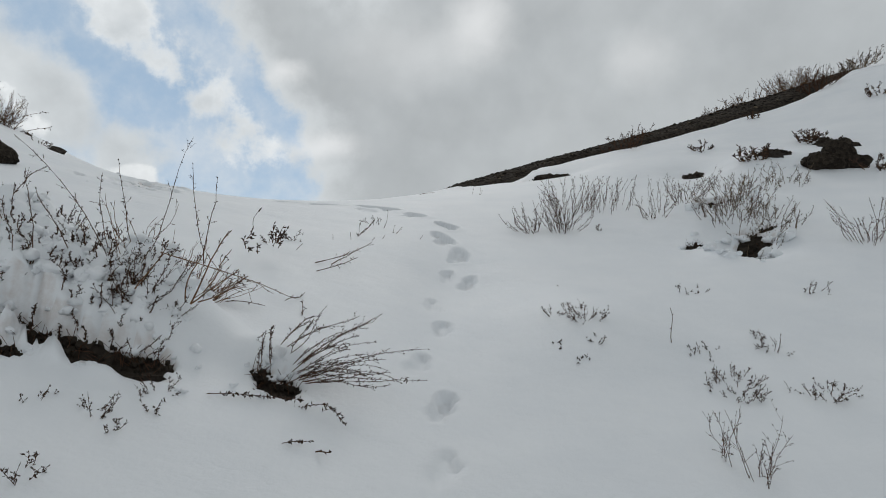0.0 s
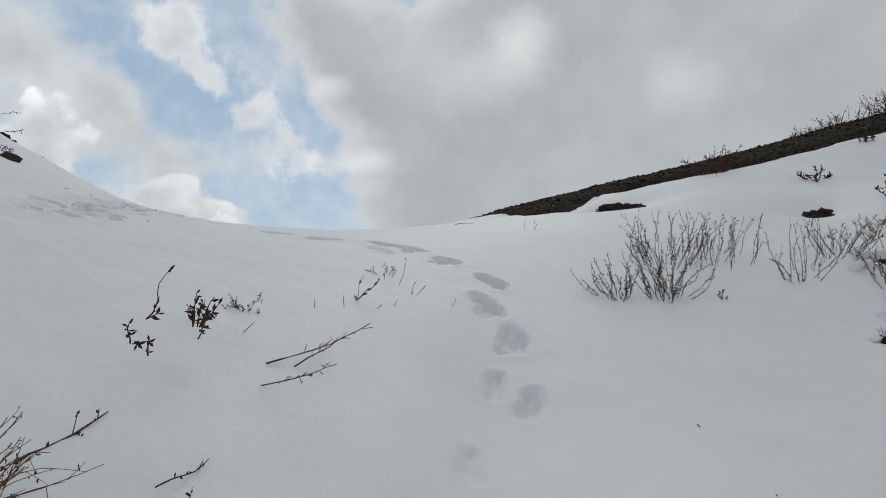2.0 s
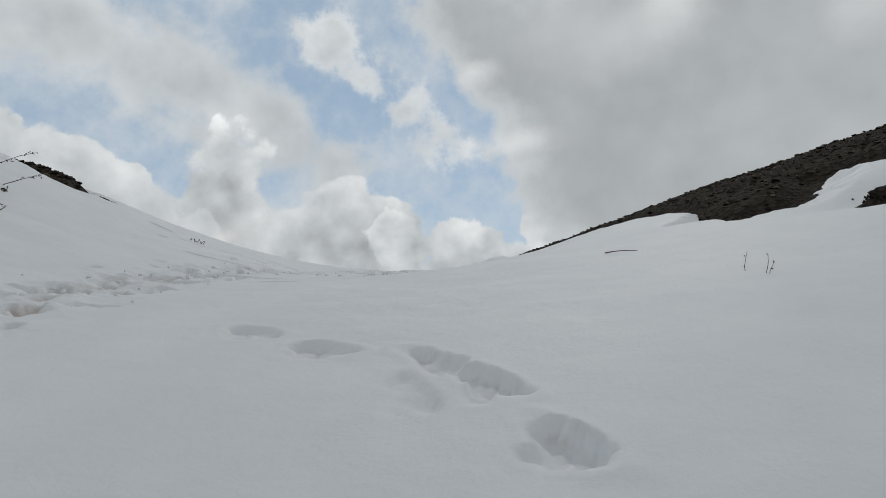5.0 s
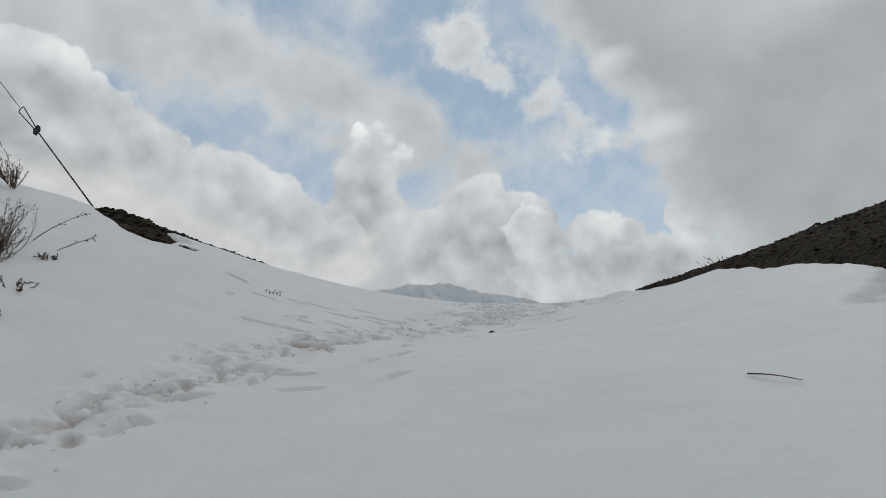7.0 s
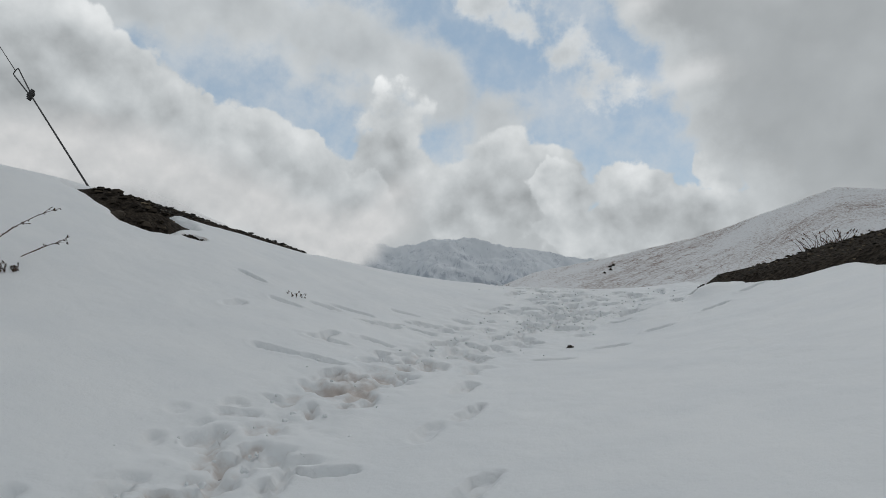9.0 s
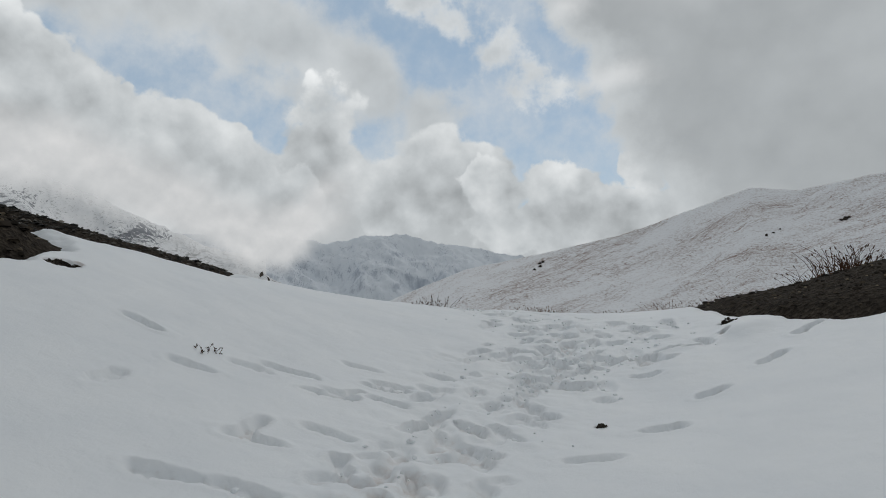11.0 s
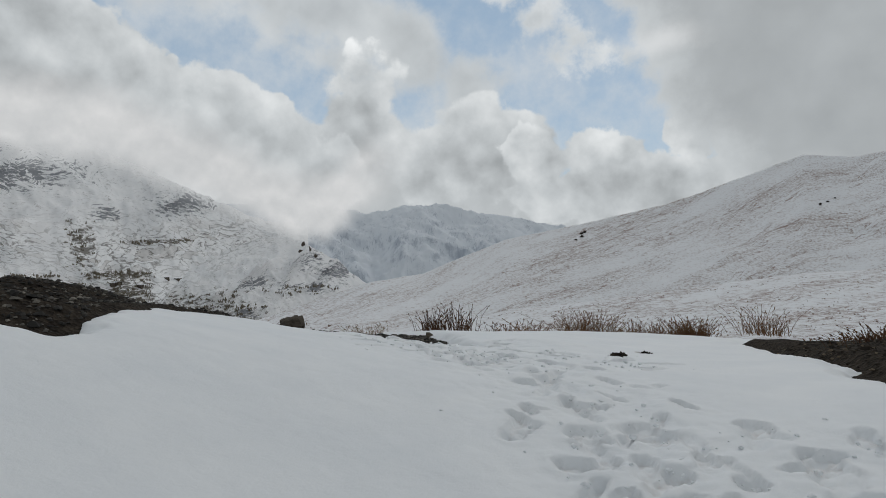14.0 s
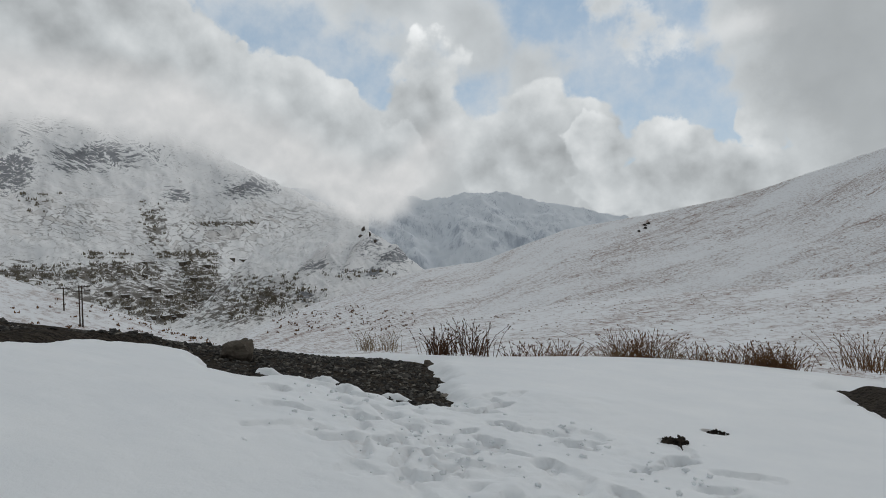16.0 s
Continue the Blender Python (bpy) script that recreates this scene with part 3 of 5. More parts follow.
def snow_height(x, y):
    z, full = snow_plain(x, y)
    broad = 0.42 + 0.35 * ease(y, 13.0, 15.5)
    churn = np.exp(-((along(x, y, TRACK) / broad) ** 2)) * ease(y, 5.0, 8.0)
    for cx, cy, reach, count in CHURN:
        near = (np.abs(x - cx) < 1.6) & (np.abs(y - cy) < 1.6)
        churn[near] = np.maximum(churn[near], 0.8 * np.exp(-(((x[near] - cx) ** 2 + (y[near] - cy) ** 2) / (2.2 * reach**2))))
    return z + (rough(x, y, 0.25, 3) * 0.010 + churn * (rough(x, y, 0.30, 5, 0.62) * 0.13 - 0.015) - prints(x, y)) * full


def dirt(x, y):
    d = along(x, y, TRACK)
    band = np.exp(-((d / 0.40) ** 2)) * ease(y, 6.0, 8.5) * (1 - 0.5 * ease(y, 12.5, 15.0))
    low = np.clip(prints(x, y) / 0.045, 0, 1)
    patch = 0.45 + 1.1 * rough(x, y, 0.9, 3)
    spots = holes(x, y, 0.25)[0] * 0.6
    return np.maximum(band * (0.26 + 0.36 * low + 0.5 * patch), np.maximum(spots, low * 0.46))


ground = tagged(grid_mesh("ground", lines(-13, 7, 0.06, 2600), lines(0, 27, 0.06, 2600), soil_height, SOIL),
                "dark stony soil of the hillside under the snow", "ground", kind="structure")


snow_cover = tagged(grid_mesh("snow_cover", lines(-11.0, 4.2, 0.027, 2600), lines(1.8, 23.5, 0.027, 2600), snow_height, SNOW, dirt),
                    "white wind-packed snow cover trodden by footprints over the pass", "snow", kind="structure")


# ---- distance ----
GRIDS = {}
EYE = Vector((-4.5, 15.0, 3.9))


def table(az, pairs):
    return np.interp(az, [p[0] for p in pairs], [p[1] for p in pairs])


def mountain(name, label, mat, crest, near, far, foot, bulge=1.0, relief=0.05, grain=0.5, steps=(260, 150), ridges=()):
    """A mountainside: crest and distances by azimuth; foot: elevation where it starts."""
    a0, a1 = crest[0][0], crest[-1][0]
    az = np.linspace(a0, a1, steps[0])
    s = np.linspace(0, 1.25, steps[1])
    A, S = np.meshgrid(az, s)
    r0, r1, top = table(A, near), table(A, far), table(A, crest)
    r = r0 * (r1 / r0) ** np.minimum(S, 1) * np.where(S > 1, 1 + (S - 1) * 0.8, 1)
    el = foot + (top - foot) * np.minimum(S, 1) ** bulge
    for a, e, ra, re, lean, push in ridges:
        u, v = (A - a) + lean * (el - e), el - e
        r = r * (1 - push * np.exp(-np.abs(u / ra) ** 1.2 - (v / re) ** 2))
    z = EYE.z + r * np.tan(np.radians(el))
    x, y = EYE.x - r * np.sin(np.radians(A)), EYE.y + r * np.cos(np.radians(A))
    inner = np.sin(np.pi * np.clip(S, 0, 1) * 0.97)
    span = float(np.mean(r1)) * grain
    fall = 0.25 - np.abs(rough(x + 0.3 * y, y - 0.2 * x, span * 0.30, 5, 0.5))
    broad = rough(x, y, span * 0.6, 3, 0.5)
    z = z + r * relief * (fall * 1.3 * inner + broad * 0.6 * inner) + r * relief * rough(A, S * 8, 0.8, 5, 0.6) * 0.12
    z = np.where(S > 1, z - (S - 1) * r * 0.6, z)
    seen_el = np.degrees(np.arctan2(z - EYE.z, r))
    GRIDS[name] = (A, seen_el, x, y, z)
    n, m = A.shape
    mesh = bpy.data.meshes.new(name)
    k = np.arange(n * m).reshape(n, m)
    quads = np.stack([k[:-1, :-1], k[1:, :-1], k[1:, 1:], k[:-1, 1:]], -1).reshape(-1, 4)
    mesh.from_pydata(np.stack([x, y, z], -1).reshape(-1, 3).tolist(), [], quads.tolist())
    mesh.polygons.foreach_set("use_smooth", np.ones(len(quads), bool))
    mesh.attributes.new("turn", "FLOAT", "POINT").data.foreach_set("value", A.astype(np.float32).ravel())
    mesh.attributes.new("climb", "FLOAT", "POINT").data.foreach_set("value", S.astype(np.float32).ravel())
    for key, spots in (("rock", ROCKY), ("field", TILLED), ("wood", WOODED)):
        mesh.attributes.new(key, "FLOAT", "POINT").data.foreach_set("value", zone(A, seen_el, spots).astype(np.float32).ravel())
    mesh.attributes.new("rise", "FLOAT", "POINT").data.foreach_set("value", seen_el.astype(np.float32).ravel())
    mesh.materials.append(mat)
    return tagged(new(name, mesh), label, "mountain", kind="structure")


HILL = mountain_material("snow_thin_over_brown_grass", (0.225, 0.165, 0.145), 0.462, 0.19, (0.13, 17.0), 0.45, (0.25, 0.20), (0.84, 0.85, 0.872), slant=0.20)
# aerial haze is put into these colours: bluish rock, blue-grey snow
MASSIF = mountain_material("haze_tinted_snow_on_rock", (0.30, 0.33, 0.38), 0.525, 0.16, (0.8, 7.0), 0.012, (0.40, 0.25), (0.75, 0.79, 0.84))


def valley_material(name, seed, lean):
    """Snow on a far mountainside: crags where it is steep and high, walled fields lower down, bare woods round the village."""
    m, n, p = material(name)
    at = n.xyz()

    def lay(key):
        return n.add("ShaderNodeAttribute", attribute_name=key).outputs["Fac"]

    turn, rise = lay("turn"), lay("rise")
    flow = n.add("ShaderNodeCombineXYZ")
    swing = n.add("ShaderNodeTexNoise")
    n.put(swing.inputs["Vector"], n.stretched(at, (0.0045, 0.0045, 0.0045)))
    swing.inputs["Scale"].default_value, swing.inputs["Detail"].default_value = 1.0, 4.0
    sway = n.add("ShaderNodeSeparateXYZ")
    n.put(sway.inputs[0], swing.outputs["Color"])
    n.put(flow.inputs[0], n.math("ADD", turn, n.math("MULTIPLY", sway.outputs[0], 5.0)))
    n.put(flow.inputs[1], n.math("ADD", n.math("MULTIPLY", rise, 1.9), n.math("ADD", n.math("MULTIPLY", sway.outputs[1], 7.0), n.math("MULTIPLY", turn, lean))))
    flow.inputs[2].default_value = seed
    flow = flow.outputs[0]
    fine = n.noise(0.06, 7.0, 0.75, at)
    # crags run down and across the slope
    crag = n.noise(2.6, 10.0, 0.70, n.stretched(flow, (0.55, 1.25, 1.0), (0, 0, -26)), 0.9)
    ground_normal = n.add("ShaderNodeSeparateXYZ")
    n.put(ground_normal.inputs[0], n.add("ShaderNodeNewGeometry").outputs["Normal"])
    steep = n.step(ground_normal.outputs[2], 0.86, 0.45, 0.0, 0.10)
    crag = n.math("ADD", n.math("ADD", crag, steep), n.math("MULTIPLY", lay("rock"), 0.20))
    rock = n.step(n.math("ADD", crag, n.math("MULTIPLY", n.math("SUBTRACT", fine, 0.5), 0.34)), 0.685, 0.765)
    # thin ledges and paths
    thread = n.noise(0.8, 7.0, 0.6, n.stretched(flow, (0.9, 2.6, 1.0), (0, 0, 9)), 0.8)
    path = n.math("MULTIPLY", n.step(n.math("ABSOLUTE", n.math("SUBTRACT", thread, 0.5)), 0.011, 0.002), n.step(fine, 0.42, 0.60, 0.0, 0.7))
    # walled fields
    cells, rims = (n.add("ShaderNodeTexVoronoi", feature=f) for f in ("F1", "DISTANCE_TO_EDGE"))
    bent = n.add("ShaderNodeVectorMath", operation="ADD")
    wob = n.add("ShaderNodeTexNoise")
    n.put(wob.inputs["Vector"], flow)
    wob.inputs["Scale"].default_value = 1.6
    n.put(bent.inputs[0], n.stretched(flow, (0.60, 0.78, 1.0), (0, 0, 7)))
    n.put(bent.inputs[1], n.mix(1.0, wob.outputs["Color"], (0.55, 0.55, 0.0), "MULTIPLY"))
    for v in (cells, rims):
        n.put(v.inputs["Vector"], bent.outputs[0])
        v.inputs["Scale"].default_value = 1.9
    rim = n.math("MULTIPLY", n.step(rims.outputs["Distance"], 0.10, 0.03), n.step(n.noise(2.4, 4.0, 0.6, flow), 0.40, 0.58))
    tilled = n.step(cells.outputs["Color"], 0.60, 0.85, 0.0, 0.45)
    field = lay("field")
    rim, tilled = n.math("MULTIPLY", rim, field), n.math("MULTIPLY", tilled, field)
    # bare woods and thickets
    thicket = n.noise(1.9, 9.0, 0.68, n.stretched(flow, (0.8, 1.25, 1.0), (0, 0, 12)))
    wood = n.step(n.math("ADD", n.math("ADD", thicket, n.math("MULTIPLY", lay("wood"), 0.23)), n.math("MULTIPLY", n.math("SUBTRACT", fine, 0.5), 0.42)), 0.65, 0.73)
    col = n.mix(n.step(n.noise(0.7, 5.0, 0.6, flow), 0.35, 0.70, 0.0, 0.18), (0.88, 0.88, 0.885), (0.62, 0.64, 0.68))
    col = n.mix(tilled, col, (0.44, 0.40, 0.37))
    col = n.mix(path, col, (0.26, 0.235, 0.225))
    col = n.mix(n.math("MULTIPLY", rim, 0.85), col, (0.15, 0.135, 0.125))
    col = n.mix(n.math("MULTIPLY", rock, 0.90), col, n.mix(fine, (0.10, 0.11, 0.13), (0.27, 0.28, 0.30)))
    col = n.mix(n.math("MULTIPLY", wood, 0.88), col, n.mix(fine, (0.07, 0.066, 0.06), (0.21, 0.185, 0.155)))
    n.put(p["Base Color"], col)
    n.put(p["Roughness"], 0.9)
    n.put(p["Specular IOR Level"], 0.08)
    return m


VALLEY, CLIFFS = valley_material("snow_on_terraced_fields", 0.0, -0.28), valley_material("snow_on_rocky_spur", 7.0, 0.45)
# where the far slopes are rocky, tilled or wooded: azimuth, elevation, half-width, half-height in degrees
ROCKY = [(66.5, 3.4, 1.9, 2.0), (50.0, 2.6, 3.2, 1.3), (60.0, 4.4, 6.0, 1.3), (64.5, 6.6, 3.0, 1.0), (55.5, 1.6, 1.5, 0.7), (39.0, -3.2, 1.8, 1.1), (44.0, -4.5, 2.0, 0.55), (39.8, -4.9, 2.8, 0.5), (45.6, -6.9, 2.2, 0.7), (37.2, -3.8, 1.6, 0.7)]
TILLED = [(53.5, -1.4, 7.0, 2.2), (47.5, -0.4, 4.0, 1.6), (63.0, -0.4, 4.5, 1.8), (48.5, -7.4, 4.5, 1.5), (58.0, -5.0, 7.0, 2.0), (52.0, -6.5, 4.0, 3.0)]
WOODED = [(58.0, -6.4, 13.0, 2.3), (60.5, -4.4, 7.5, 1.1), (54.0, -5.0, 2.2, 2.6), (51.5, -7.8, 4.0, 1.6), (66.0, -4.2, 3.5, 1.2), (57.5, -7.6, 5.0, 1.5), (54.6, -3.2, 2.2, 0.5), (49.0, -6.9, 3.0, 0.8), (57.0, -0.8, 1.0, 2.2), (51.5, -0.7, 2.5, 0.25)]


def zone(az, el, spots):
    best = np.zeros_like(az)
    for a, e, ra, re in spots:
        best = np.maximum(best, np.exp(-(((az - a) / ra) ** 2 + ((el - e) / re) ** 2)))
    return best


mountain("mountain_right", "long snowy mountainside with brown grass showing through", HILL,
         [(-45, 9.0), (-30, 8.0), (-20, 6.6), (-9.5, 5.2), (-3.4, 4.2), (0, 4.6), (6, 2.5), (10, 1.2), (16.4, -0.1), (23.2, -1.4), (30.4, -4.1), (35.3, -4.8), (44.5, -7.5), (50, -9.5), (56, -13)],
         [(-45, 420), (0, 420), (30, 300), (50, 170), (56, 140)], [(-45, 900), (0, 900), (30, 600), (50, 330), (56, 260)], -15.0, 1.0, 0.022, steps=(420, 220))
mountain("mountain_shoulder", "lower snowy shoulder of the mountainside with dark grass lines", HILL,
         [(-45, -2.0), (-20, -3.0), (-9.5, -3.6), (0, -4.4), (8, -5.6), (14, -6.5), (22, -7.4), (30, -8.6), (36, -9.9), (44, -11.5), (50, -13.5)],
         [(-45, 60), (50, 60)], [(-45, 300), (0, 260), (50, 130)], -17.0, 1.0, 0.02, steps=(320, 120))
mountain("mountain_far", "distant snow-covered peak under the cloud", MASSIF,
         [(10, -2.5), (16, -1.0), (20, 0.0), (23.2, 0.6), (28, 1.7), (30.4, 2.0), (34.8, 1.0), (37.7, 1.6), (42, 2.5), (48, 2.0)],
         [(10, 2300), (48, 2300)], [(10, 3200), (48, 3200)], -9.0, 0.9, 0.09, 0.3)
mountain("mountain_spur", "steep rocky snow-dusted spur in the valley", CLIFFS,
         [(35.2, -4.8), (36.5, -3.9), (37.7, -2.6), (39.2, -1.9), (40.2, -1.3), (42.5, -0.5), (45, -1.0), (47.2, -1.9), (49.5, -3.0), (52.7, -6.4), (56, -9.6)],
         [(35, 800), (56, 620)], [(35, 1150), (56, 900)], -11.0, 0.9, 0.07, 0.35, steps=(300, 200),
         ridges=[(40.6, -2.5, 0.8, 2.2, 0.55, 0.10), (44.0, -3.5, 1.2, 2.0, 0.9, 0.07), (38.2, -3.6, 0.5, 1.5, 0.8, 0.07), (47.5, -5.5, 1.4, 1.6, 0.6, 0.06)])
mountain("mountain_left", "snowy valley side with terraced fields and groves", VALLEY,
         [(40, 0.5), (44, 0.9), (47.2, 2.4), (51.6, 4.6), (55.9, 6.6), (61.8, 9.0), (67.1, 9.6), (75, 11.0), (95, 12.0)],
         [(40, 1200), (95, 800)], [(40, 2300), (95, 1900)], -12.0, 1.0, 0.085, 0.4, steps=(460, 320),
         ridges=[(67.5, 3.0, 1.6, 3.0, 0.6, 0.12), (50.2, 2.0, 2.0, 2.0, 0.7, 0.12), (61.5, -1.2, 2.6, 1.6, 0.5, 0.06), (61.0, 5.0, 2.2, 2.2, 0.8, 0.08)])
mountain("hillside_near", "snowy slope falling towards the valley below the poles", HILL,
         [(49, -12.0), (52, -10.4), (56, -8.9), (60, -7.1), (64, -5.5), (67.5, -3.9), (75, -1.2), (95, 3.0)],
         [(49, 70), (95, 70)], [(49, 170), (95, 190)], -20.0, 1.0, 0.015)


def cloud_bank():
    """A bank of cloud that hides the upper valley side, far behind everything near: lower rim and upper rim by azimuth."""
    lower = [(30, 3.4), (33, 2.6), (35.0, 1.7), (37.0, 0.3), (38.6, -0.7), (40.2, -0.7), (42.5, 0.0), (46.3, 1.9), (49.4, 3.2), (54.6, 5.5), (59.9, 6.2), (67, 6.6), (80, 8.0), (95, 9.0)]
    az = np.linspace(30, 95, 150)
    s = np.linspace(0, 1, 40)
    A, S = np.meshgrid(az, s)
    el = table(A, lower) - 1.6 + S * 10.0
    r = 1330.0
    x, y, z = EYE.x - r * np.sin(np.radians(A)), EYE.y + r * np.cos(np.radians(A)), EYE.z + r * np.tan(np.radians(el))
    n, m = A.shape
    k = np.arange(n * m).reshape(n, m)
    mesh = bpy.data.meshes.new("cloud_bank")
    mesh.from_pydata(np.stack([x, y, z], -1).reshape(-1, 3).tolist(), [], np.stack([k[:-1, :-1], k[1:, :-1], k[1:, 1:], k[:-1, 1:]], -1).reshape(-1, 4).tolist())
    mesh.attributes.new("rise", "FLOAT", "POINT").data.foreach_set("value", S.astype(np.float32).ravel())
    mesh.attributes.new("turn", "FLOAT", "POINT").data.foreach_set("value", A.astype(np.float32).ravel())
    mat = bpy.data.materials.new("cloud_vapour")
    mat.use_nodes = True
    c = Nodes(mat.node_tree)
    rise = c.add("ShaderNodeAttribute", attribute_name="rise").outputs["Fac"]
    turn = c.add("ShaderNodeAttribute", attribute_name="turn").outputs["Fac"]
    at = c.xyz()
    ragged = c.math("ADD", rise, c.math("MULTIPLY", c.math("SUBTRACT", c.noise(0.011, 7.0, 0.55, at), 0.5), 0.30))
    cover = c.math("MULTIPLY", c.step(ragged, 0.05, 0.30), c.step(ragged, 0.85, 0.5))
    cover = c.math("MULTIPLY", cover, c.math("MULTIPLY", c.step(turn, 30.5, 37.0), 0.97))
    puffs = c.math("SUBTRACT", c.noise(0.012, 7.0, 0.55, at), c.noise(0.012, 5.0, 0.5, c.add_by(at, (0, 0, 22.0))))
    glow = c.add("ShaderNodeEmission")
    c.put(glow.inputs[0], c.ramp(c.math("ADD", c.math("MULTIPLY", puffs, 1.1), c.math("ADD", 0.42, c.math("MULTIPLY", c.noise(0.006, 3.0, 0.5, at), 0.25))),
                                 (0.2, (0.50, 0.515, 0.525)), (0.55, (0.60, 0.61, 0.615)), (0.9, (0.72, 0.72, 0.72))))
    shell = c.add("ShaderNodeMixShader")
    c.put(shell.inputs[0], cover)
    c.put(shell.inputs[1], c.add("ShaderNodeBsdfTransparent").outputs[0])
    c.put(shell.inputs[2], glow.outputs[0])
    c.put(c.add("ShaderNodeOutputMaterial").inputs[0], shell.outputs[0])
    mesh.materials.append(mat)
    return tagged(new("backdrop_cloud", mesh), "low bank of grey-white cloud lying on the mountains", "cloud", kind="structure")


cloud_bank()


# ---- things: shrubs, weeds, rocks, wire ----
class Shape:
    """Vertices and faces of one mesh."""

    def __init__(self):
        self.v, self.f = [], []

    def tube(self, pts, r0, r1, sides=4):
        pts = [Vector(p) for p in pts]
        start = len(self.v)
        for k, p in enumerate(pts):
            ahead = (pts[min(k + 1, len(pts) - 1)] - pts[max(k - 1, 0)]).normalized()
            a = ahead.orthogonal().normalized()
            b = ahead.cross(a)
            r = r0 + (r1 - r0) * k / max(len(pts) - 1, 1)
            for s in range(sides):
                t = math.tau * s / sides
                self.v.append(p + a * (r * math.cos(t)) + b * (r * math.sin(t)))
        for k in range(len(pts) - 1):
            for s in range(sides):
                i, j = start + k * sides, (s + 1) % sides
                self.f.append((i + s, i + j, i + sides + j, i + sides + s))
        self.f.append(tuple(range(start + sides - 1, start - 1, -1)))
        self.f.append(tuple(range(len(self.v) - sides, len(self.v))))

    def bud(self, p, way, long, wide):
        """A small pointed leaf or seed head with six faces."""
        p, way = Vector(p), Vector(way).normalized()
        a = way.orthogonal().normalized()
        b = way.cross(a)
        i, mid = len(self.v), p + way * long * 0.45
        self.v += [p, mid + a * wide, mid - a * wide * 0.5 + b * wide * 0.85, mid - a * wide * 0.5 - b * wide * 0.85, p + way * long]
        for k in range(3):
            n = (k + 1) % 3
            self.f += [(i, i + 1 + n, i + 1 + k), (i + 4, i + 1 + k, i + 1 + n)]

    def made(self, name, mat, parent=None, label="", smooth=False):
        mesh = bpy.data.meshes.new(name)
        mesh.from_pydata([tuple(p) for p in self.v], [], self.f)
        if smooth:
            mesh.polygons.foreach_set("use_smooth", np.ones(len(self.f), bool))
        mesh.materials.append(mat)
        ob = new(name, mesh)
        if parent is not None:
            ob.parent = parent
        return tagged(ob, label)


TOP_X, TOP_Y = np.arange(-13.0, 11.0, 0.06), np.arange(0.5, 31.0, 0.06)
TOP = snow_plain(*np.meshgrid(TOP_X, TOP_Y))[0]


def snow_top(x, y):
    """Snow surface at a place, prints left out."""
    u, v = min(max((x + 13.0) / 0.06, 0), len(TOP_X) - 1.001), min(max((y - 0.5) / 0.06, 0), len(TOP_Y) - 1.001)
    i, j = int(u), int(v)
    a, c = TOP[j, i] + (TOP[j, i + 1] - TOP[j, i]) * (u - i), TOP[j + 1, i] + (TOP[j + 1, i + 1] - TOP[j + 1, i]) * (u - i)
    return float(a + (c - a) * (v - j))


def branch(parent, base, tip, rnd, radius=0.0030, sag=0.0, buds=8, twigs=0, size=0.018, mat=None, bud_mat=None, bend=0.06, shoot=0.30):
    """One stem from base to tip, with side twigs, and its dry leaves as a part of it. Places are relative to the parent."""
    base, tip = Vector(base), Vector(tip)
    span = (tip - base).length
    side = (tip - base).orthogonal().normalized()
    side.rotate(Matrix.Rotation(rnd.uniform(0, math.tau), 3, (tip - base).normalized()))
    other = side.cross((tip - base).normalized())
    swing, wave, pts = rnd.gauss(0, 1.0), rnd.gauss(0, 0.5), []
    for k in range(8):
        t = k / 7
        pts.append(base.lerp(tip, t) + side * (math.sin(t * math.pi) * span * swing * bend) + other * (math.sin(t * 2 * math.pi) * span * wave * bend)
                   + Vector((rnd.gauss(0, 0.008), rnd.gauss(0, 0.008), 0)) * span * min(k, 1) + Vector((0, 0, sag * span * 4 * t * (1 - t))))
    wood, leaves = Shape(), Shape()
    wood.tube(pts, radius, radius * 0.45)
    spots = []
    for _ in range(buds):
        t = rnd.uniform(0.12, 1.0) * 6.999
        k = int(t)
        spots.append((pts[k].lerp(pts[k + 1], t - k), pts[k + 1] - pts[k]))
    for _ in range(twigs):
        t = rnd.uniform(0.3, 0.9) * 6.999
        k = int(t)
        p = pts[k].lerp(pts[k + 1], t - k)
        way = ((pts[k + 1] - pts[k]).normalized() + Vector((rnd.gauss(0, 0.6), rnd.gauss(0, 0.6), rnd.gauss(0.15, 0.5)))).normalized()
        long = span * rnd.uniform(0.4, 1.0) * shoot
        mid, end = p + way * long * 0.5, p + way * long + Vector((0, 0, long * rnd.uniform(-0.1, 0.2)))
        wood.tube([p, mid, end], radius * 0.5, radius * 0.3, 3)
        for _ in range(2 if buds else 0):
            spots.append((p.lerp(end, rnd.uniform(0.4, 1.0)), way))
    stem = wood.made("stem", mat or TWIG, parent)
    if spots:
        for p, way in spots:
            out = (way.normalized() + Vector((rnd.gauss(0, 0.8), rnd.gauss(0, 0.8), rnd.gauss(0, 0.8)))).normalized()
            leaves.bud(p, out, size * rnd.uniform(0.6, 1.4), size * rnd.uniform(0.16, 0.3))
        leaves.made("dry_leaves", bud_mat or SEED, stem)
    return stem


def planted(name, label, category, group, at):
    """An Empty at the foot of a plant."""
    ob = new(name)
    ob.location = at
    return tagged(ob, label, category, group)


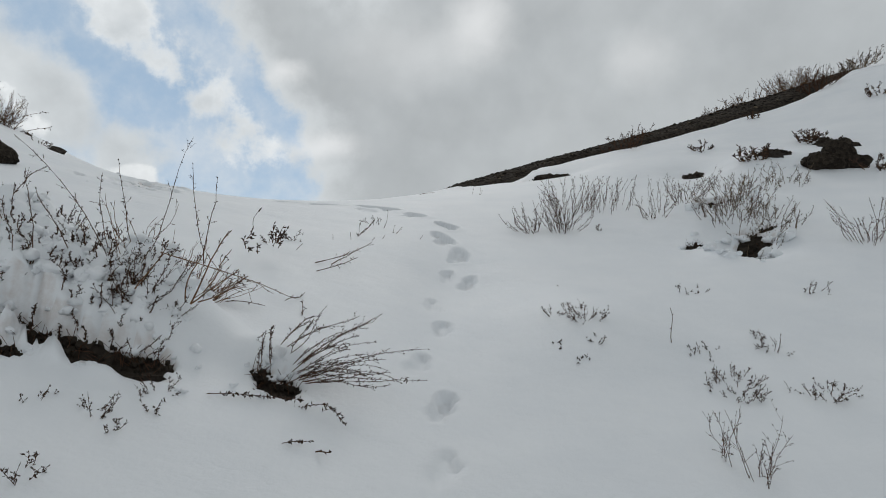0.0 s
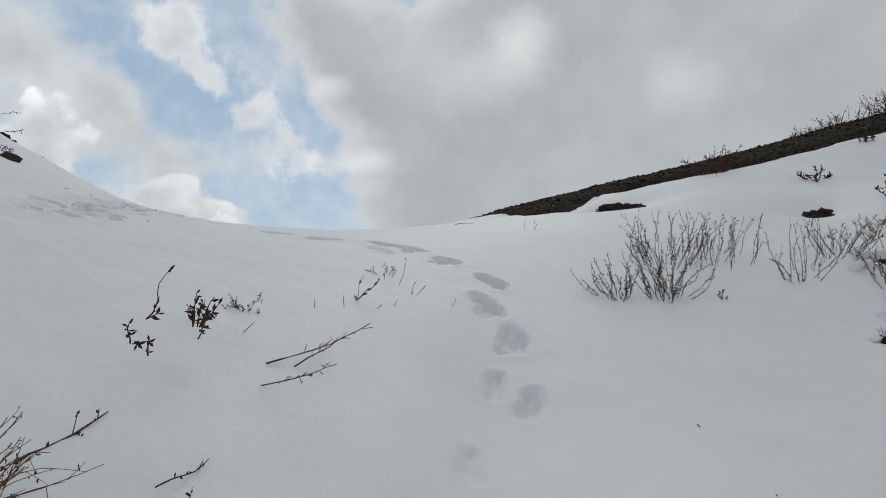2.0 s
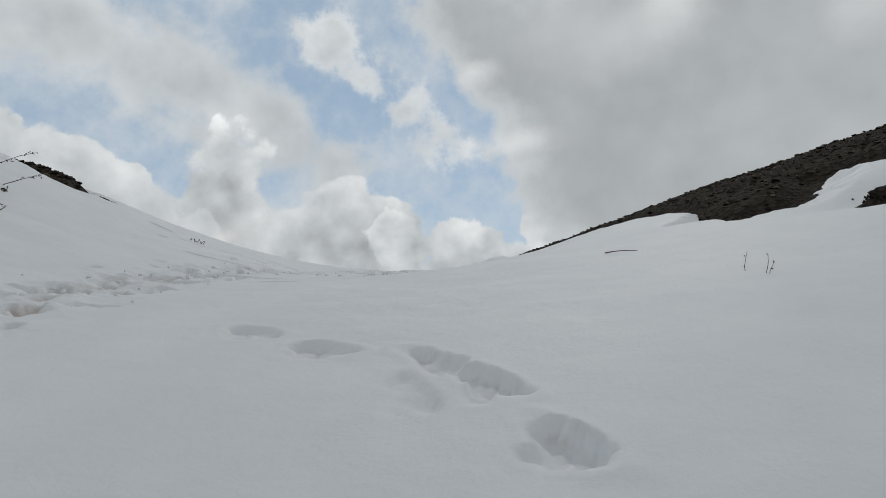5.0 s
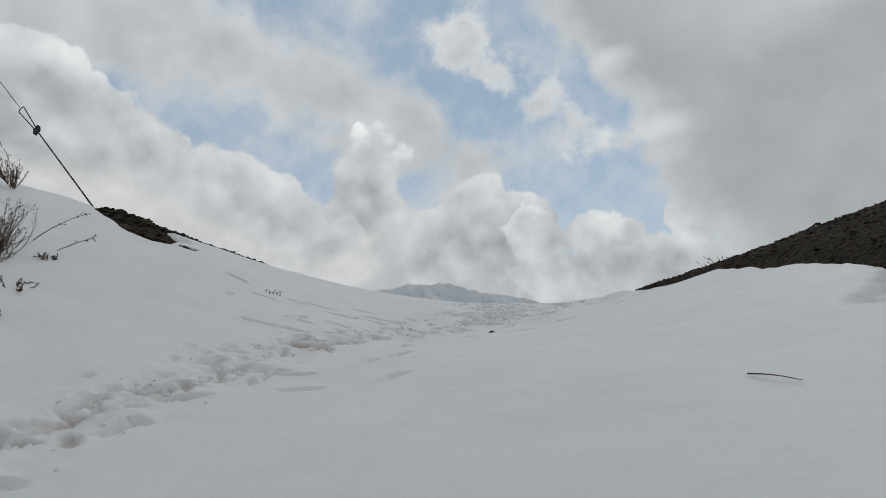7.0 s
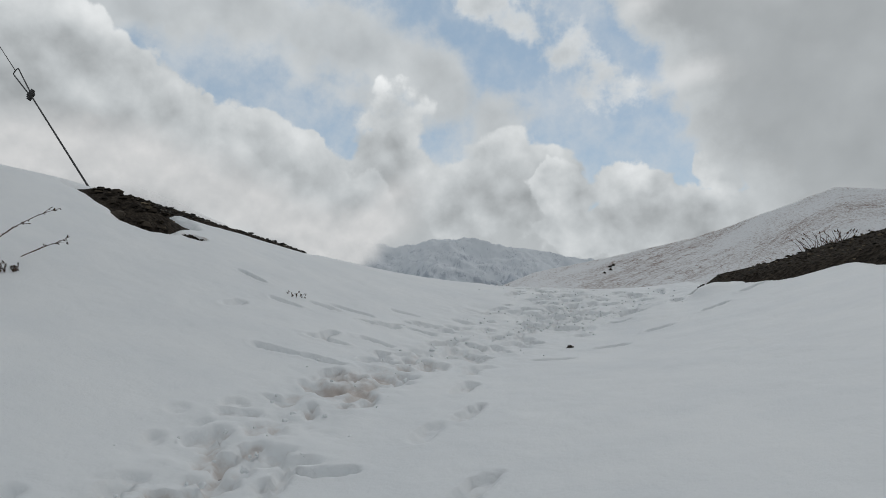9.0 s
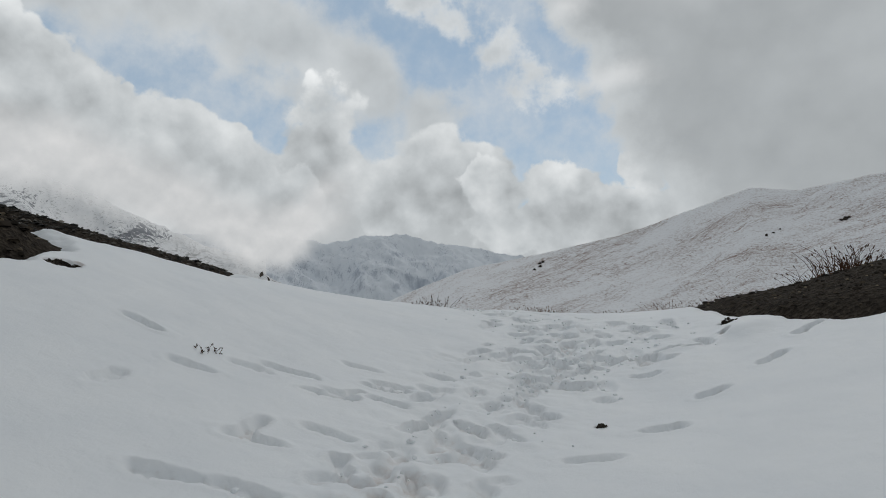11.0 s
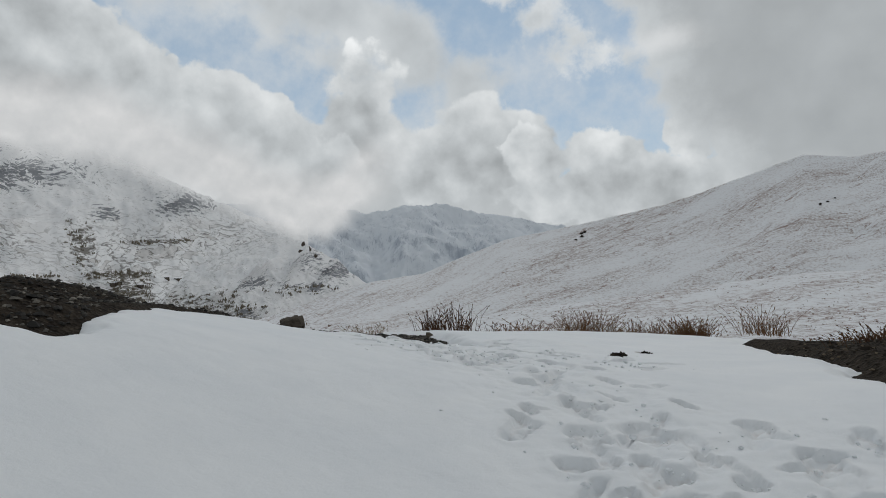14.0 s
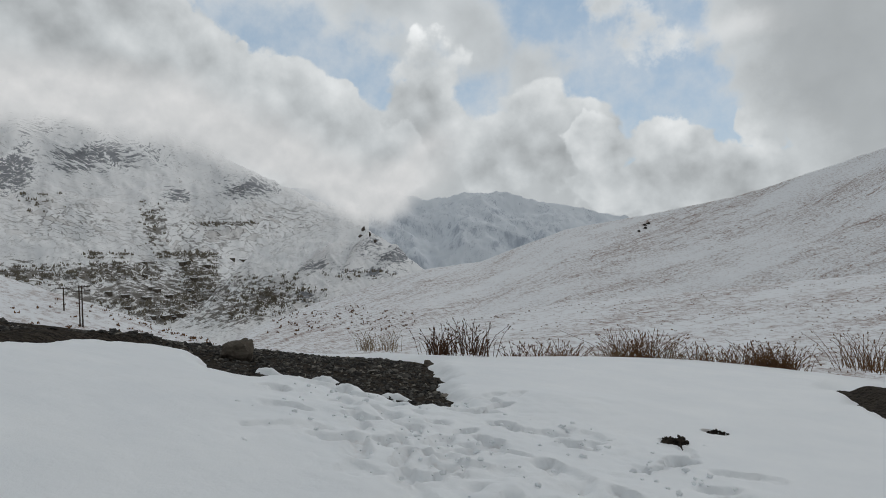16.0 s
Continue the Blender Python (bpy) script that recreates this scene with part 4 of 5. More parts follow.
def shrub(at, count, height, spread, seed, lean=(0.0, 0.0), foot=0.12, label="leafless brown shrub standing in the snow", buds=8, twigs=2, radius=0.0030, size=0.018, mat=None, group="shrubs on the slope", name="shrub", z=None, bend=0.10, shoot=0.30):
    rnd = random.Random(seed)
    x, y = at
    z = snow_top(x, y) if z is None else z
    ob = planted(name, label, "shrub" if name == "shrub" else "weed", group, (x, y, z))
    for _ in range(count):
        a, r = rnd.uniform(0, math.tau), foot * math.sqrt(rnd.random())
        bx, by = r * math.cos(a), r * math.sin(a)
        bz = snow_top(x + bx, y + by) - z - 0.03
        tilt = radians(spread) * rnd.random() ** 0.6
        t = a + rnd.gauss(0, 0.6)
        long = height * rnd.uniform(0.45, 1.05)
        way = Vector((math.cos(t) * math.sin(tilt) + lean[0], math.sin(t) * math.sin(tilt) + lean[1], math.cos(tilt))).normalized()
        tip = Vector((bx, by, bz)) + way * long
        tip.z = max(tip.z, snow_top(x + tip.x, y + tip.y) - z + 0.01)
        branch(ob, (bx, by, bz), tip, rnd, radius * rnd.uniform(0.7, 1.2), rnd.uniform(-0.08, 0.03), buds, twigs, size, mat, None, bend, shoot)
    return ob


def spray(label, group, seed, pairs, lift=0.0, radius=0.0030, buds=10, twigs=2, size=0.018, mat=None, sag=0.0, name="shrub", shoot=0.25, again=0):
    """A plant whose stems run from given feet to given tips, in world places."""
    rnd = random.Random(seed)
    home = Vector(pairs[0][0])
    ob = planted(name, label, "shrub" if name == "shrub" else "weed", group, home)
    more = [(b, Vector(b).lerp(Vector(t), rnd.uniform(0.55, 0.95)) + Vector((rnd.gauss(0, 0.035), rnd.gauss(0, 0.05), rnd.uniform(-0.02, 0.02)))) for b, t in pairs for _ in range(again)]
    for base, tip in pairs + more:
        branch(ob, Vector(base) - home - Vector((0, 0, 0.02)), Vector(tip) - home + Vector((0, 0, lift)), rnd, radius * rnd.uniform(0.8, 1.2), sag, buds, twigs, size, mat, None, 0.06, shoot)
    return ob


def laid(ax, ay, bx, by, lift=0.03):
    """A pair of places on the snow, for a branch that lies on it."""
    mid = max(snow_top(ax + (bx - ax) * t, ay + (by - ay) * t) - snow_top(ax, ay) * (1 - t) - snow_top(bx, by) * t for t in (0.25, 0.5, 0.75))
    return (ax, ay, snow_top(ax, ay) + 0.03 + max(mid, 0)), (bx, by, snow_top(bx, by) + lift + max(mid, 0))


def rock(at, size, seed, label, group="", mat=None, sink=0.3, name="rock", z=None):
    """A weathered stone: a rough ball cut by flat faces."""
    rnd = random.Random(seed)
    bm = bmesh.new()
    bmesh.ops.create_icosphere(bm, subdivisions=4, radius=1.0)
    cuts = [(Vector((rnd.gauss(0, 1), rnd.gauss(0, 1), rnd.gauss(0.2, 0.8))).normalized(), rnd.uniform(0.6, 0.92)) for _ in range(11)]
    for v in bm.verts:
        p = v.co.copy()
        for way, d in cuts:
            over_by = p.dot(way) - d
            if over_by > 0:
                p -= way * over_by * 0.92
        p *= 1 + 0.22 * noise.noise(p * 2.0 + Vector((seed, 0, 0))) + 0.12 * noise.noise(p * 5.0 + Vector((0, seed, 0))) + 0.05 * noise.noise(p * 12.0)
        v.co = Vector((p.x * size[0], p.y * size[1], p.z * size[2]))
    mesh = bpy.data.meshes.new(name)
    bm.to_mesh(mesh)
    bm.free()
    mesh.materials.append(mat or ROCK)
    ob = new(name, mesh)
    x, y = at
    z = snow_top(x, y) if z is None else z
    ob.matrix_basis = pose(x, y, z + size[2] * (1 - 2 * sink), rnd.uniform(-12, 12), rnd.uniform(-12, 12), rnd.uniform(0, 360))
    return tagged(ob, label, "rock", group)


# the big snow-laden shrub at the foot of the slope
LOADED = "large brown shrub half buried in snow above a bare hollow"
STRAWY = "dry straw-coloured stems of a buried shrub"
for k, (sx, sy, n, h, fr, lx) in enumerate([(-2.25, 3.40, 40, 0.11, 0.30, 0.0), (-1.85, 3.30, 44, 0.11, 0.28, 0.05), (-2.60, 3.75, 36, 0.12, 0.32, 0.0), (-2.05, 3.05, 40, 0.12, 0.22, 0.0), (-1.70, 3.05, 34, 0.12, 0.20, 0.05)]):
    shrub((sx, sy), n, h, 30, 11 + k, (lx, -0.05), fr, LOADED, 26, 1, 0.0030, 0.013, shoot=0.2)
shrub((-1.58, 3.12), 34, 0.24, 55, 171, (0.30, -0.10), 0.14, LOADED, 20, 4, 0.0021, 0.012)
shrub((-1.90, 3.12), 22, 0.20, 60, 172, (0.10, -0.15), 0.26, LOADED, 18, 4, 0.0021, 0.012)
shrub((-2.45, 3.60), 26, 0.26, 50, 173, (0.10, 0.00), 0.40, LOADED, 20, 4, 0.0021, 0.012)
shrub((-2.95, 3.90), 24, 0.32, 48, 174, (0.10, 0.00), 0.34, LOADED, 20, 4, 0.0021, 0.012)
shrub((-1.62, 3.78), 46, 0.36, 62, 15, (0.55, 0.10), 0.13, STRAWY, 3, 2, 0.0026, 0.012, STRAW)
shrub((-1.78, 3.52), 22, 0.34, 60, 19, (0.45, 0.00), 0.14, STRAWY, 3, 2, 0.0026, 0.012, STRAW)
shrub((-2.28, 3.90), 34, 0.20, 40, 20, (0.05, 0.00), 0.08, STRAWY, 3, 2, 0.0026, 0.012, PALE)
shrub((-1.70, 3.18), 50, 0.07, 75, 175, (0.00, -0.10), 0.05, STRAWY, 6, 2, 0.0022, 0.012, STRAW)
spray("tall dry stalks with small seed heads above the snow", "tall stalks", 16, [
    ((-1.70, 2.93, 0.23), (-1.94, 2.60, 0.64)), ((-1.48, 2.93, 0.21), (-1.24, 2.73, 0.69)), ((-1.30, 3.13, 0.18), (-1.32, 2.95, 0.63)),
    ((-1.30, 3.13, 0.18), (-1.25, 3.09, 0.59)), ((-1.59, 2.97, 0.26), (-1.60, 2.81, 0.60))], 0, 0.0022, 26, 6, 0.010, shoot=0.10)
spray("tall dry stalks with small seed heads above the snow", "tall stalks", 17, [
    ((-1.99, 2.88, 0.21), (-2.02, 2.81, 0.54)), ((-1.68, 2.94, 0.23), (-1.66, 2.79, 0.53)), ((-1.87, 2.95, 0.22), (-1.94, 2.77, 0.45)), ((-2.05, 2.83, 0.19), (-2.08, 2.78, 0.41))], 0, 0.0022, 24, 6, 0.010, shoot=0.12)
spray("dry bent stems leaning over the snow", "bent stems", 18, [
    ((-1.46, 3.00, 0.22), (-0.88, 3.24, 0.01)), ((-1.32, 3.05, -0.02), (-1.11, 3.10, 0.13)), ((-1.32, 3.05, -0.02), (-1.20, 3.16, 0.33)), ((-1.54, 2.94, 0.04), (-1.41, 2.97, 0.24)),
    ((-1.30, 3.04, 0.01), (-1.18, 3.18, 0.24)), ((-1.34, 3.03, -0.00), (-1.29, 3.14, 0.29)), ((-1.29, 3.06, -0.01), (-1.10, 3.11, 0.08))], 0, 0.004, 8, 3, 0.016, STRAW)


def clods(name, label, spots, seed, mat=SNOW):
    """Broken lumps of snow: x, y, reach across, reach along, number, smallest and largest radius, how high they sit."""
    rnd = random.Random(seed)
    bm = bmesh.new()
    bmesh.ops.create_icosphere(bm, subdivisions=2, radius=1.0)
    ball, faces = [v.co.copy() for v in bm.verts], [tuple(v.index for v in f.verts) for f in bm.faces]
    bm.free()
    heap = Shape()
    for cx, cy, sx, sy, count, r0, r1, lift in spots:
        for _ in range(count):
            x, y = cx + rnd.gauss(0, sx), cy + rnd.gauss(0, sy)
            r = r0 + (r1 - r0) * rnd.random() ** 2
            c = Vector((x, y, snow_top(x, y) + rnd.uniform(-0.3, 0.5) * r + lift * rnd.random()))
            wide, tall, far = rnd.uniform(0.9, 1.3), rnd.uniform(0.65, 1.0), Vector((rnd.uniform(0, 50), rnd.uniform(0, 50), 0))
            i = len(heap.v)
            for q in ball:
                k = 1 + 0.8 * noise.noise(q * 1.2 + far) + 0.4 * noise.noise(q * 2.9 + far)
                heap.v.append(c + Vector((q.x * wide, q.y, q.z * tall)) * (r * k))
            heap.f += [tuple(i + a for a in f) for f in faces]
    return tagged(heap.made(name, mat, smooth=True), label, "snow", kind="stuff")


clods("shrub_snow", "white clumps of snow caught in the big shrub", [(-2.05, 3.12, 0.28, 0.08, 70, 0.012, 0.040, 0.02), (-1.72, 3.09, 0.20, 0.05, 60, 0.012, 0.038, 0.02), (-2.35, 3.45, 0.30, 0.18, 70, 0.012, 0.040, 0.02),
      (-1.78, 2.80, 0.22, 0.02, 26, 0.008, 0.022, 0.0), (-1.60, 3.45, 0.12, 0.16, 30, 0.02, 0.045, 0.03), (-0.90, 3.12, 0.07, 0.05, 22, 0.012, 0.03, 0.02), (-0.92, 2.98, 0.07, 0.02, 10, 0.01, 0.025, 0.0)], 41)
clods("hollow_snow", "white clumps of snow round the earth hollow", [(2.85, 6.10, 0.16, 0.16, 40, 0.02, 0.07, 0.02), (2.50, 6.00, 0.14, 0.20, 34, 0.02, 0.06, 0.02), (3.05, 7.35, 0.22, 0.12, 26, 0.02, 0.06, 0.04), (5.2, 8.9, 0.35, 0.2, 18, 0.02, 0.05, 0.02)], 42)
clods("trail_snow", "crumbled lumps of snow beside the trodden trail", [(cx, cy, reach, reach, count * 2, 0.006, 0.022, -0.02) for cx, cy, reach, count in CHURN]
      + [((ax + bx) / 2, (ay + by) / 2, 0.26, 0.5, 18, 0.006, 0.020, -0.02) for (ax, ay), (bx, by) in zip(TRACK[1:], TRACK[2:])], 43)

# the shrub pressed flat by the snow, with a hole under it
spray("brown shrub pressed flat to one side over a snow hole", "flattened shrubs", 21, [
    ((-0.82, 3.07, -0.29), (-0.44, 3.52, -0.06)), ((-0.78, 3.02, -0.36), (-0.18, 3.33, -0.23)), ((-0.79, 3.02, -0.32), (-0.37, 3.28, -0.23)), ((-0.75, 2.97, -0.36), (-0.48, 3.16, -0.34)),
    ((-0.74, 2.97, -0.37), (-0.19, 3.12, -0.37)), ((-0.74, 2.97, -0.36), (-0.30, 3.12, -0.39)), ((-0.80, 3.07, -0.29), (-0.54, 3.36, -0.12)), ((-0.84, 3.10, -0.24), (-0.72, 3.34, -0.03)),
    ((-0.79, 3.02, -0.33), (-0.45, 3.27, -0.20)), ((-0.78, 3.02, -0.36), (-0.54, 3.15, -0.30)), ((-0.80, 2.96, -0.36), (-0.58, 3.04, -0.36)), ((-0.92, 3.03, -0.29), (-0.95, 3.19, -0.13))], 0, 0.0019, 44, 3, 0.012, shoot=0.12, sag=0.04, again=1)
spray("brown shrub pressed flat to one side over a snow hole", "flattened shrubs", 22, [
    ((-0.96, 2.96, -0.32), (-0.99, 3.17, -0.17)), ((-0.86, 3.10, -0.21), (-0.55, 3.45, -0.07)), ((-0.89, 3.10, -0.20), (-0.77, 3.32, -0.08)), ((-0.81, 3.01, -0.32), (-0.47, 3.37, -0.10)),
    ((-0.78, 3.02, -0.34), (-0.37, 3.17, -0.34)), ((-0.79, 3.02, -0.30), (-0.57, 3.21, -0.21)), ((-0.76, 3.02, -0.36), (-0.61, 3.15, -0.29))], 0, 0.0019, 40, 3, 0.012, shoot=0.14, sag=0.04, again=1)
LYING = "thin leafy twig lying on the snow"
spray(LYING, "lying twigs", 23, [laid(-1.14, 2.83, -0.74, 2.93)], 0, 0.002, 80, 0, 0.017, name="weed")
spray(LYING, "lying twigs", 24, [laid(-0.98, 2.98, -0.52, 2.78)], 0, 0.002, 90, 2, 0.017, name="weed")
spray(LYING, "lying twigs", 25, [laid(-0.75, 2.60, -0.63, 2.63)], 0, 0.002, 30, 1, 0.014, name="weed")
spray(LYING, "lying twigs", 26, [laid(-0.61, 2.59, -0.55, 2.57)], 0, 0.004, 8, 0, 0.016, name="weed")
spray("bare branch with fine side shoots lying on the snow", "lying branches", 27, [laid(-1.12, 5.13, -0.72, 5.52, 0.15), laid(-1.00, 5.17, -0.85, 5.42, 0.08)], 0, 0.0045, 0, 14, 0.012, shoot=0.13)
spray("bare branch with fine side shoots lying on the snow", "lying branches", 28, [laid(-1.07, 4.92, -0.76, 4.90, 0.18)], 0, 0.0045, 8, 12, 0.012, shoot=0.13)
spray("bare branch with fine side shoots lying on the snow", "lying branches", 29, [laid(-1.51, 4.07, -1.45, 4.43, 0.015)], 0, 0.005, 10, 3)
spray("thin bare twig lying on the snow", "lying twigs", 30, [laid(-1.42, 3.89, -1.20, 3.95, 0.02)], 0, 0.004, 4, 0, name="weed")
spray("dry stems pressed into the snow", "bent stems", 31, [laid(-1.62, 3.94, -1.49, 4.04, 0.03), laid(-1.12, 4.14, -1.03, 4.31, 0.03), laid(-0.97, 3.96, -1.00, 4.12, 0.03)], 0, 0.0035, 6, 2, name="weed")

# weeds with seed heads
HEADS = "dry weed stalks with dark seed heads in the snow"
spray(HEADS, "seed-head weeds", 32, [((-1.65, 5.03, 0.52), (-1.56, 5.00, 0.72)), ((-1.65, 5.03, 0.52), (-1.59, 5.03, 0.53))], 0, 0.004, 5, 0, 0.035, name="weed")
spray(HEADS, "seed-head weeds", 33, [((-1.46, 5.09, 0.50), (-1.45, 5.07, 0.64)), ((-1.44, 5.09, 0.50), (-1.42, 5.07, 0.60)), ((-1.43, 5.09, 0.50), (-1.37, 5.07, 0.62)),
      ((-1.43, 5.09, 0.50), (-1.34, 5.08, 0.61)), ((-1.46, 5.09, 0.50), (-1.47, 5.08, 0.57)), ((-1.42, 5.09, 0.50), (-1.39, 5.08, 0.55)), ((-1.39, 4.99, 0.45), (-1.36, 4.98, 0.53))], 0, 0.004, 9, 0, 0.032, name="weed")
spray(HEADS, "seed-head weeds", 34, [((-1.58, 4.78, 0.42), (-1.59, 4.77, 0.48)), ((-1.57, 4.78, 0.42), (-1.55, 4.78, 0.40)), ((-1.47, 4.72, 0.38), (-1.47, 4.71, 0.42))], 0, 0.004, 8, 0, 0.03, name="weed")
spray(HEADS, "seed-head weeds", 35, [((-0.95, 6.30, 0.70), (-0.90, 6.28, 0.86)), ((-0.93, 6.30, 0.72), (-0.80, 6.28, 0.84)), ((-0.92, 6.30, 0.73), (-0.87, 6.29, 0.78))], 0, 0.003, 3, 0, 0.035, name="weed")
THIN = "thin bare stalk sticking out of the snow"
for k, pair in enumerate([((-0.74, 6.81, 0.85), (-0.69, 6.78, 1.04)), ((-0.63, 6.62, 0.79), (-0.59, 6.61, 0.87)), ((-0.60, 6.61, 0.78), (-0.52, 6.60, 0.85)),
                          ((-1.13, 6.03, 0.63), (-1.14, 6.02, 0.68)), ((-0.98, 6.15, 0.65), (-0.99, 6.14, 0.72)), ((-0.81, 6.20, 0.66), (-0.76, 6.20, 0.68)),
                          ((-0.72, 6.31, 0.68), (-0.68, 6.30, 0.72)), ((-0.35, 6.50, 0.72), (-0.31, 6.49, 0.76)), ((-1.36, 5.43, 0.47), (-1.29, 5.42, 0.52)),
                          ((0.34, 9.56, 1.76), (0.35, 9.55, 1.88)), ((0.42, 9.46, 1.74), (0.44, 9.46, 1.85)), ((0.44, 9.44, 1.74), (0.46, 9.44, 1.82)),
                          ((1.32, 3.99, -0.19), (1.30, 3.97, 0.04)), ((0.80, 5.11, 0.24), (0.87, 5.11, 0.18))]):
    spray(THIN, "thin stalks", 40 + k, [pair], 0, 0.0028, 2, 0, 0.016, name="weed")

# shrubs and rocks on the slope to the spur
GREYISH = "bushy upright shrub with dry seed spikes standing in snow"
shrub((1.18, 6.90), 36, 0.50, 42, 61, (0.08, 0.0), 0.12, GREYISH, 34, 3, 0.0021, 0.014, shoot=0.14)
shrub((0.82, 6.88), 20, 0.40, 45, 62, (-0.45, 0.1), 0.09, GREYISH, 34, 3, 0.0021, 0.014, shoot=0.14)
shrub((1.42, 7.80), 34, 0.52, 40, 63, (-0.05, 0.0), 0.22, GREYISH, 32, 3, 0.0021, 0.014, shoot=0.14)
shrub((1.85, 7.86), 38, 0.44, 24, 64, (0.05, 0.0), 0.38, GREYISH, 30, 3, 0.0021, 0.014, shoot=0.14)
shrub((1.55, 6.84), 3, 0.12, 20, 65, label=THIN, name="weed", group="thin stalks", foot=0.02)
shrub((2.21, 7.11), 3, 0.14, 30, 66, label=THIN, name="weed", group="thin stalks", foot=0.02)
PALEST = "pale dry shrub growing round a snowy hollow"
for k, (sx, sy, n, h, fr, mt) in enumerate([(2.81, 7.69, 18, 0.55, 0.18, TWIG), (2.31, 7.24, 10, 0.5, 0.15, TWIG), (3.19, 7.42, 26, 0.42, 0.32, PALE), (3.13, 6.73, 34, 0.45, 0.34, PALE), (3.26, 6.47, 16, 0.32, 0.22, PALE),
                                           (4.28, 8.17, 16, 0.32, 0.25, PALE), (2.89, 6.86, 24, 0.34, 0.24, STRAW), (2.96, 6.28, 14, 0.3, 0.2, PALE), (3.68, 8.18, 20, 0.3, 0.4, PALE)]):
    shrub((sx, sy), int(n * 1.5), h * 0.95, 48, 70 + k, (0, 0), fr, PALEST, 20, 4, 0.0022, 0.014, mt, shoot=0.2)
shrub((3.69, 5.70), 18, 0.5, 45, 81, (0.0, 0.0), 0.12, GREYISH, 26, 3, 0.0022, 0.014, shoot=0.15)
for k, (sx, sy, n, h) in enumerate([(4.41, 9.27, 20, 0.26), (6.02, 10.72, 22, 0.26), (4.42, 11.21, 8, 0.24), (8.40, 12.52, 8, 0.3), (6.54, 13.61, 8, 0.2), (5.52, 8.26, 10, 0.3)]):
    shrub((sx, sy), n, h, 55, 90 + k, (0, 0), 0.14, "low rusty-brown shrub poking out of the snow", 16, 3, 0.006, 0.04, STRAW)
rock((1.07, 15.13), (0.32, 0.2, 0.07), 8, "flat dark slab on the bare crest", "slope rocks", sink=0.3)
rock((4.69, 9.26), (0.20, 0.14, 0.10), 2, "small dark rock with snow on its back", "slope rocks", sink=0.35)
rock((3.68, 9.66), (0.15, 0.10, 0.09), 3, "small dark rock with snow on its back", "slope rocks", sink=0.35)
rock((2.79, 6.04), (0.20, 0.16, 0.15), 4, "dark earth in a hollow under the snow", "hollow earth", SOIL, sink=0.42)
rock((3.05, 7.34), (0.26, 0.18, 0.17), 5, "dark earth in a hollow under the snow", "hollow earth", SOIL, sink=0.36)
rock((2.31, 6.17), (0.12, 0.10, 0.09), 6, "dark earth in a hollow under the snow", "hollow earth", SOIL, sink=0.4)
rock((5.20, 8.59), (0.24, 0.20, 0.33), 16, "ragged mound of dark earth bare of snow", "bare earth", SOIL, sink=0.34)
rock((4.98, 8.60), (0.26, 0.22, 0.15), 17, "ragged mound of dark earth bare of snow", "bare earth", SOIL, sink=0.34)
rock((5.40, 8.57), (0.22, 0.20, 0.14), 18, "ragged mound of dark earth bare of snow", "bare earth", SOIL, sink=0.34)
rock((1.77, 11.45), (0.28, 0.20, 0.19), 19, "flat mound of dark earth bare of snow", "bare earth", SOIL, sink=0.42)
rock((-6.28, 10.24), (0.20, 0.16, 0.10), 7, "dark rounded rock on the snowy bank", "bank rocks", sink=0.62)
rock((-4.42, 6.11), (0.24, 0.2, 0.15), 9, "dark overhanging earth bank under a shrub", "bank rocks", SOIL, sink=0.34)
shrub((-7.75, 10.87), 46, 0.34, 70, 170, (0.3, 0.0), 0.24, "leafless shrub on the crest of the bank", 10, 4, 0.0035, 0.02, group="bank shrubs", z=None)
for k, (sx, sy, n, h, fr) in enumerate([(0.82, 4.23, 14, 0.16, 0.10), (1.51, 3.50, 22, 0.14, 0.12), (1.91, 3.43, 8, 0.16, 0.08), (1.25, 2.73, 9, 0.34, 0.04), (1.94, 4.01, 8, 0.13, 0.10),
                                       (0.85, 3.94, 4, 0.07, 0.04), (0.64, 4.31, 4, 0.11, 0.03), (0.57, 3.90, 3, 0.06, 0.03), (1.18, 2.88, 5, 0.25, 0.08), (1.49, 3.90, 6, 0.10, 0.08), (0.73, 3.74, 3, 0.05, 0.03),
                                       (-1.46, 2.49, 4, 0.14, 0.03), (-1.32, 2.76, 4, 0.12, 0.04), (-1.38, 2.45, 3, 0.10, 0.03), (-1.69, 2.48, 3, 0.10, 0.03), (-1.29, 2.64, 3, 0.10, 0.03), (-1.46, 2.08, 4, 0.12, 0.04),
                                       (2.01, 3.40, 6, 0.1, 0.08), (1.77, 4.95, 5, 0.10, 0.10), (2.66, 4.79, 4, 0.14, 0.05), (-1.45, 5.77, 8, 0.13, 0.04), (-1.57, 5.42, 4, 0.14, 0.04), (-0.87, 7.01, 5, 0.12, 0.10)]):
    shrub((sx, sy), int(n * 1.8) if h < 0.2 else n, h, 68 if h < 0.2 else 35, 110 + k, (0, 0), fr, "small dry weed with curled leaves in the snow", 11, 4, 0.0016, 0.011, name="weed", group="small weeds")
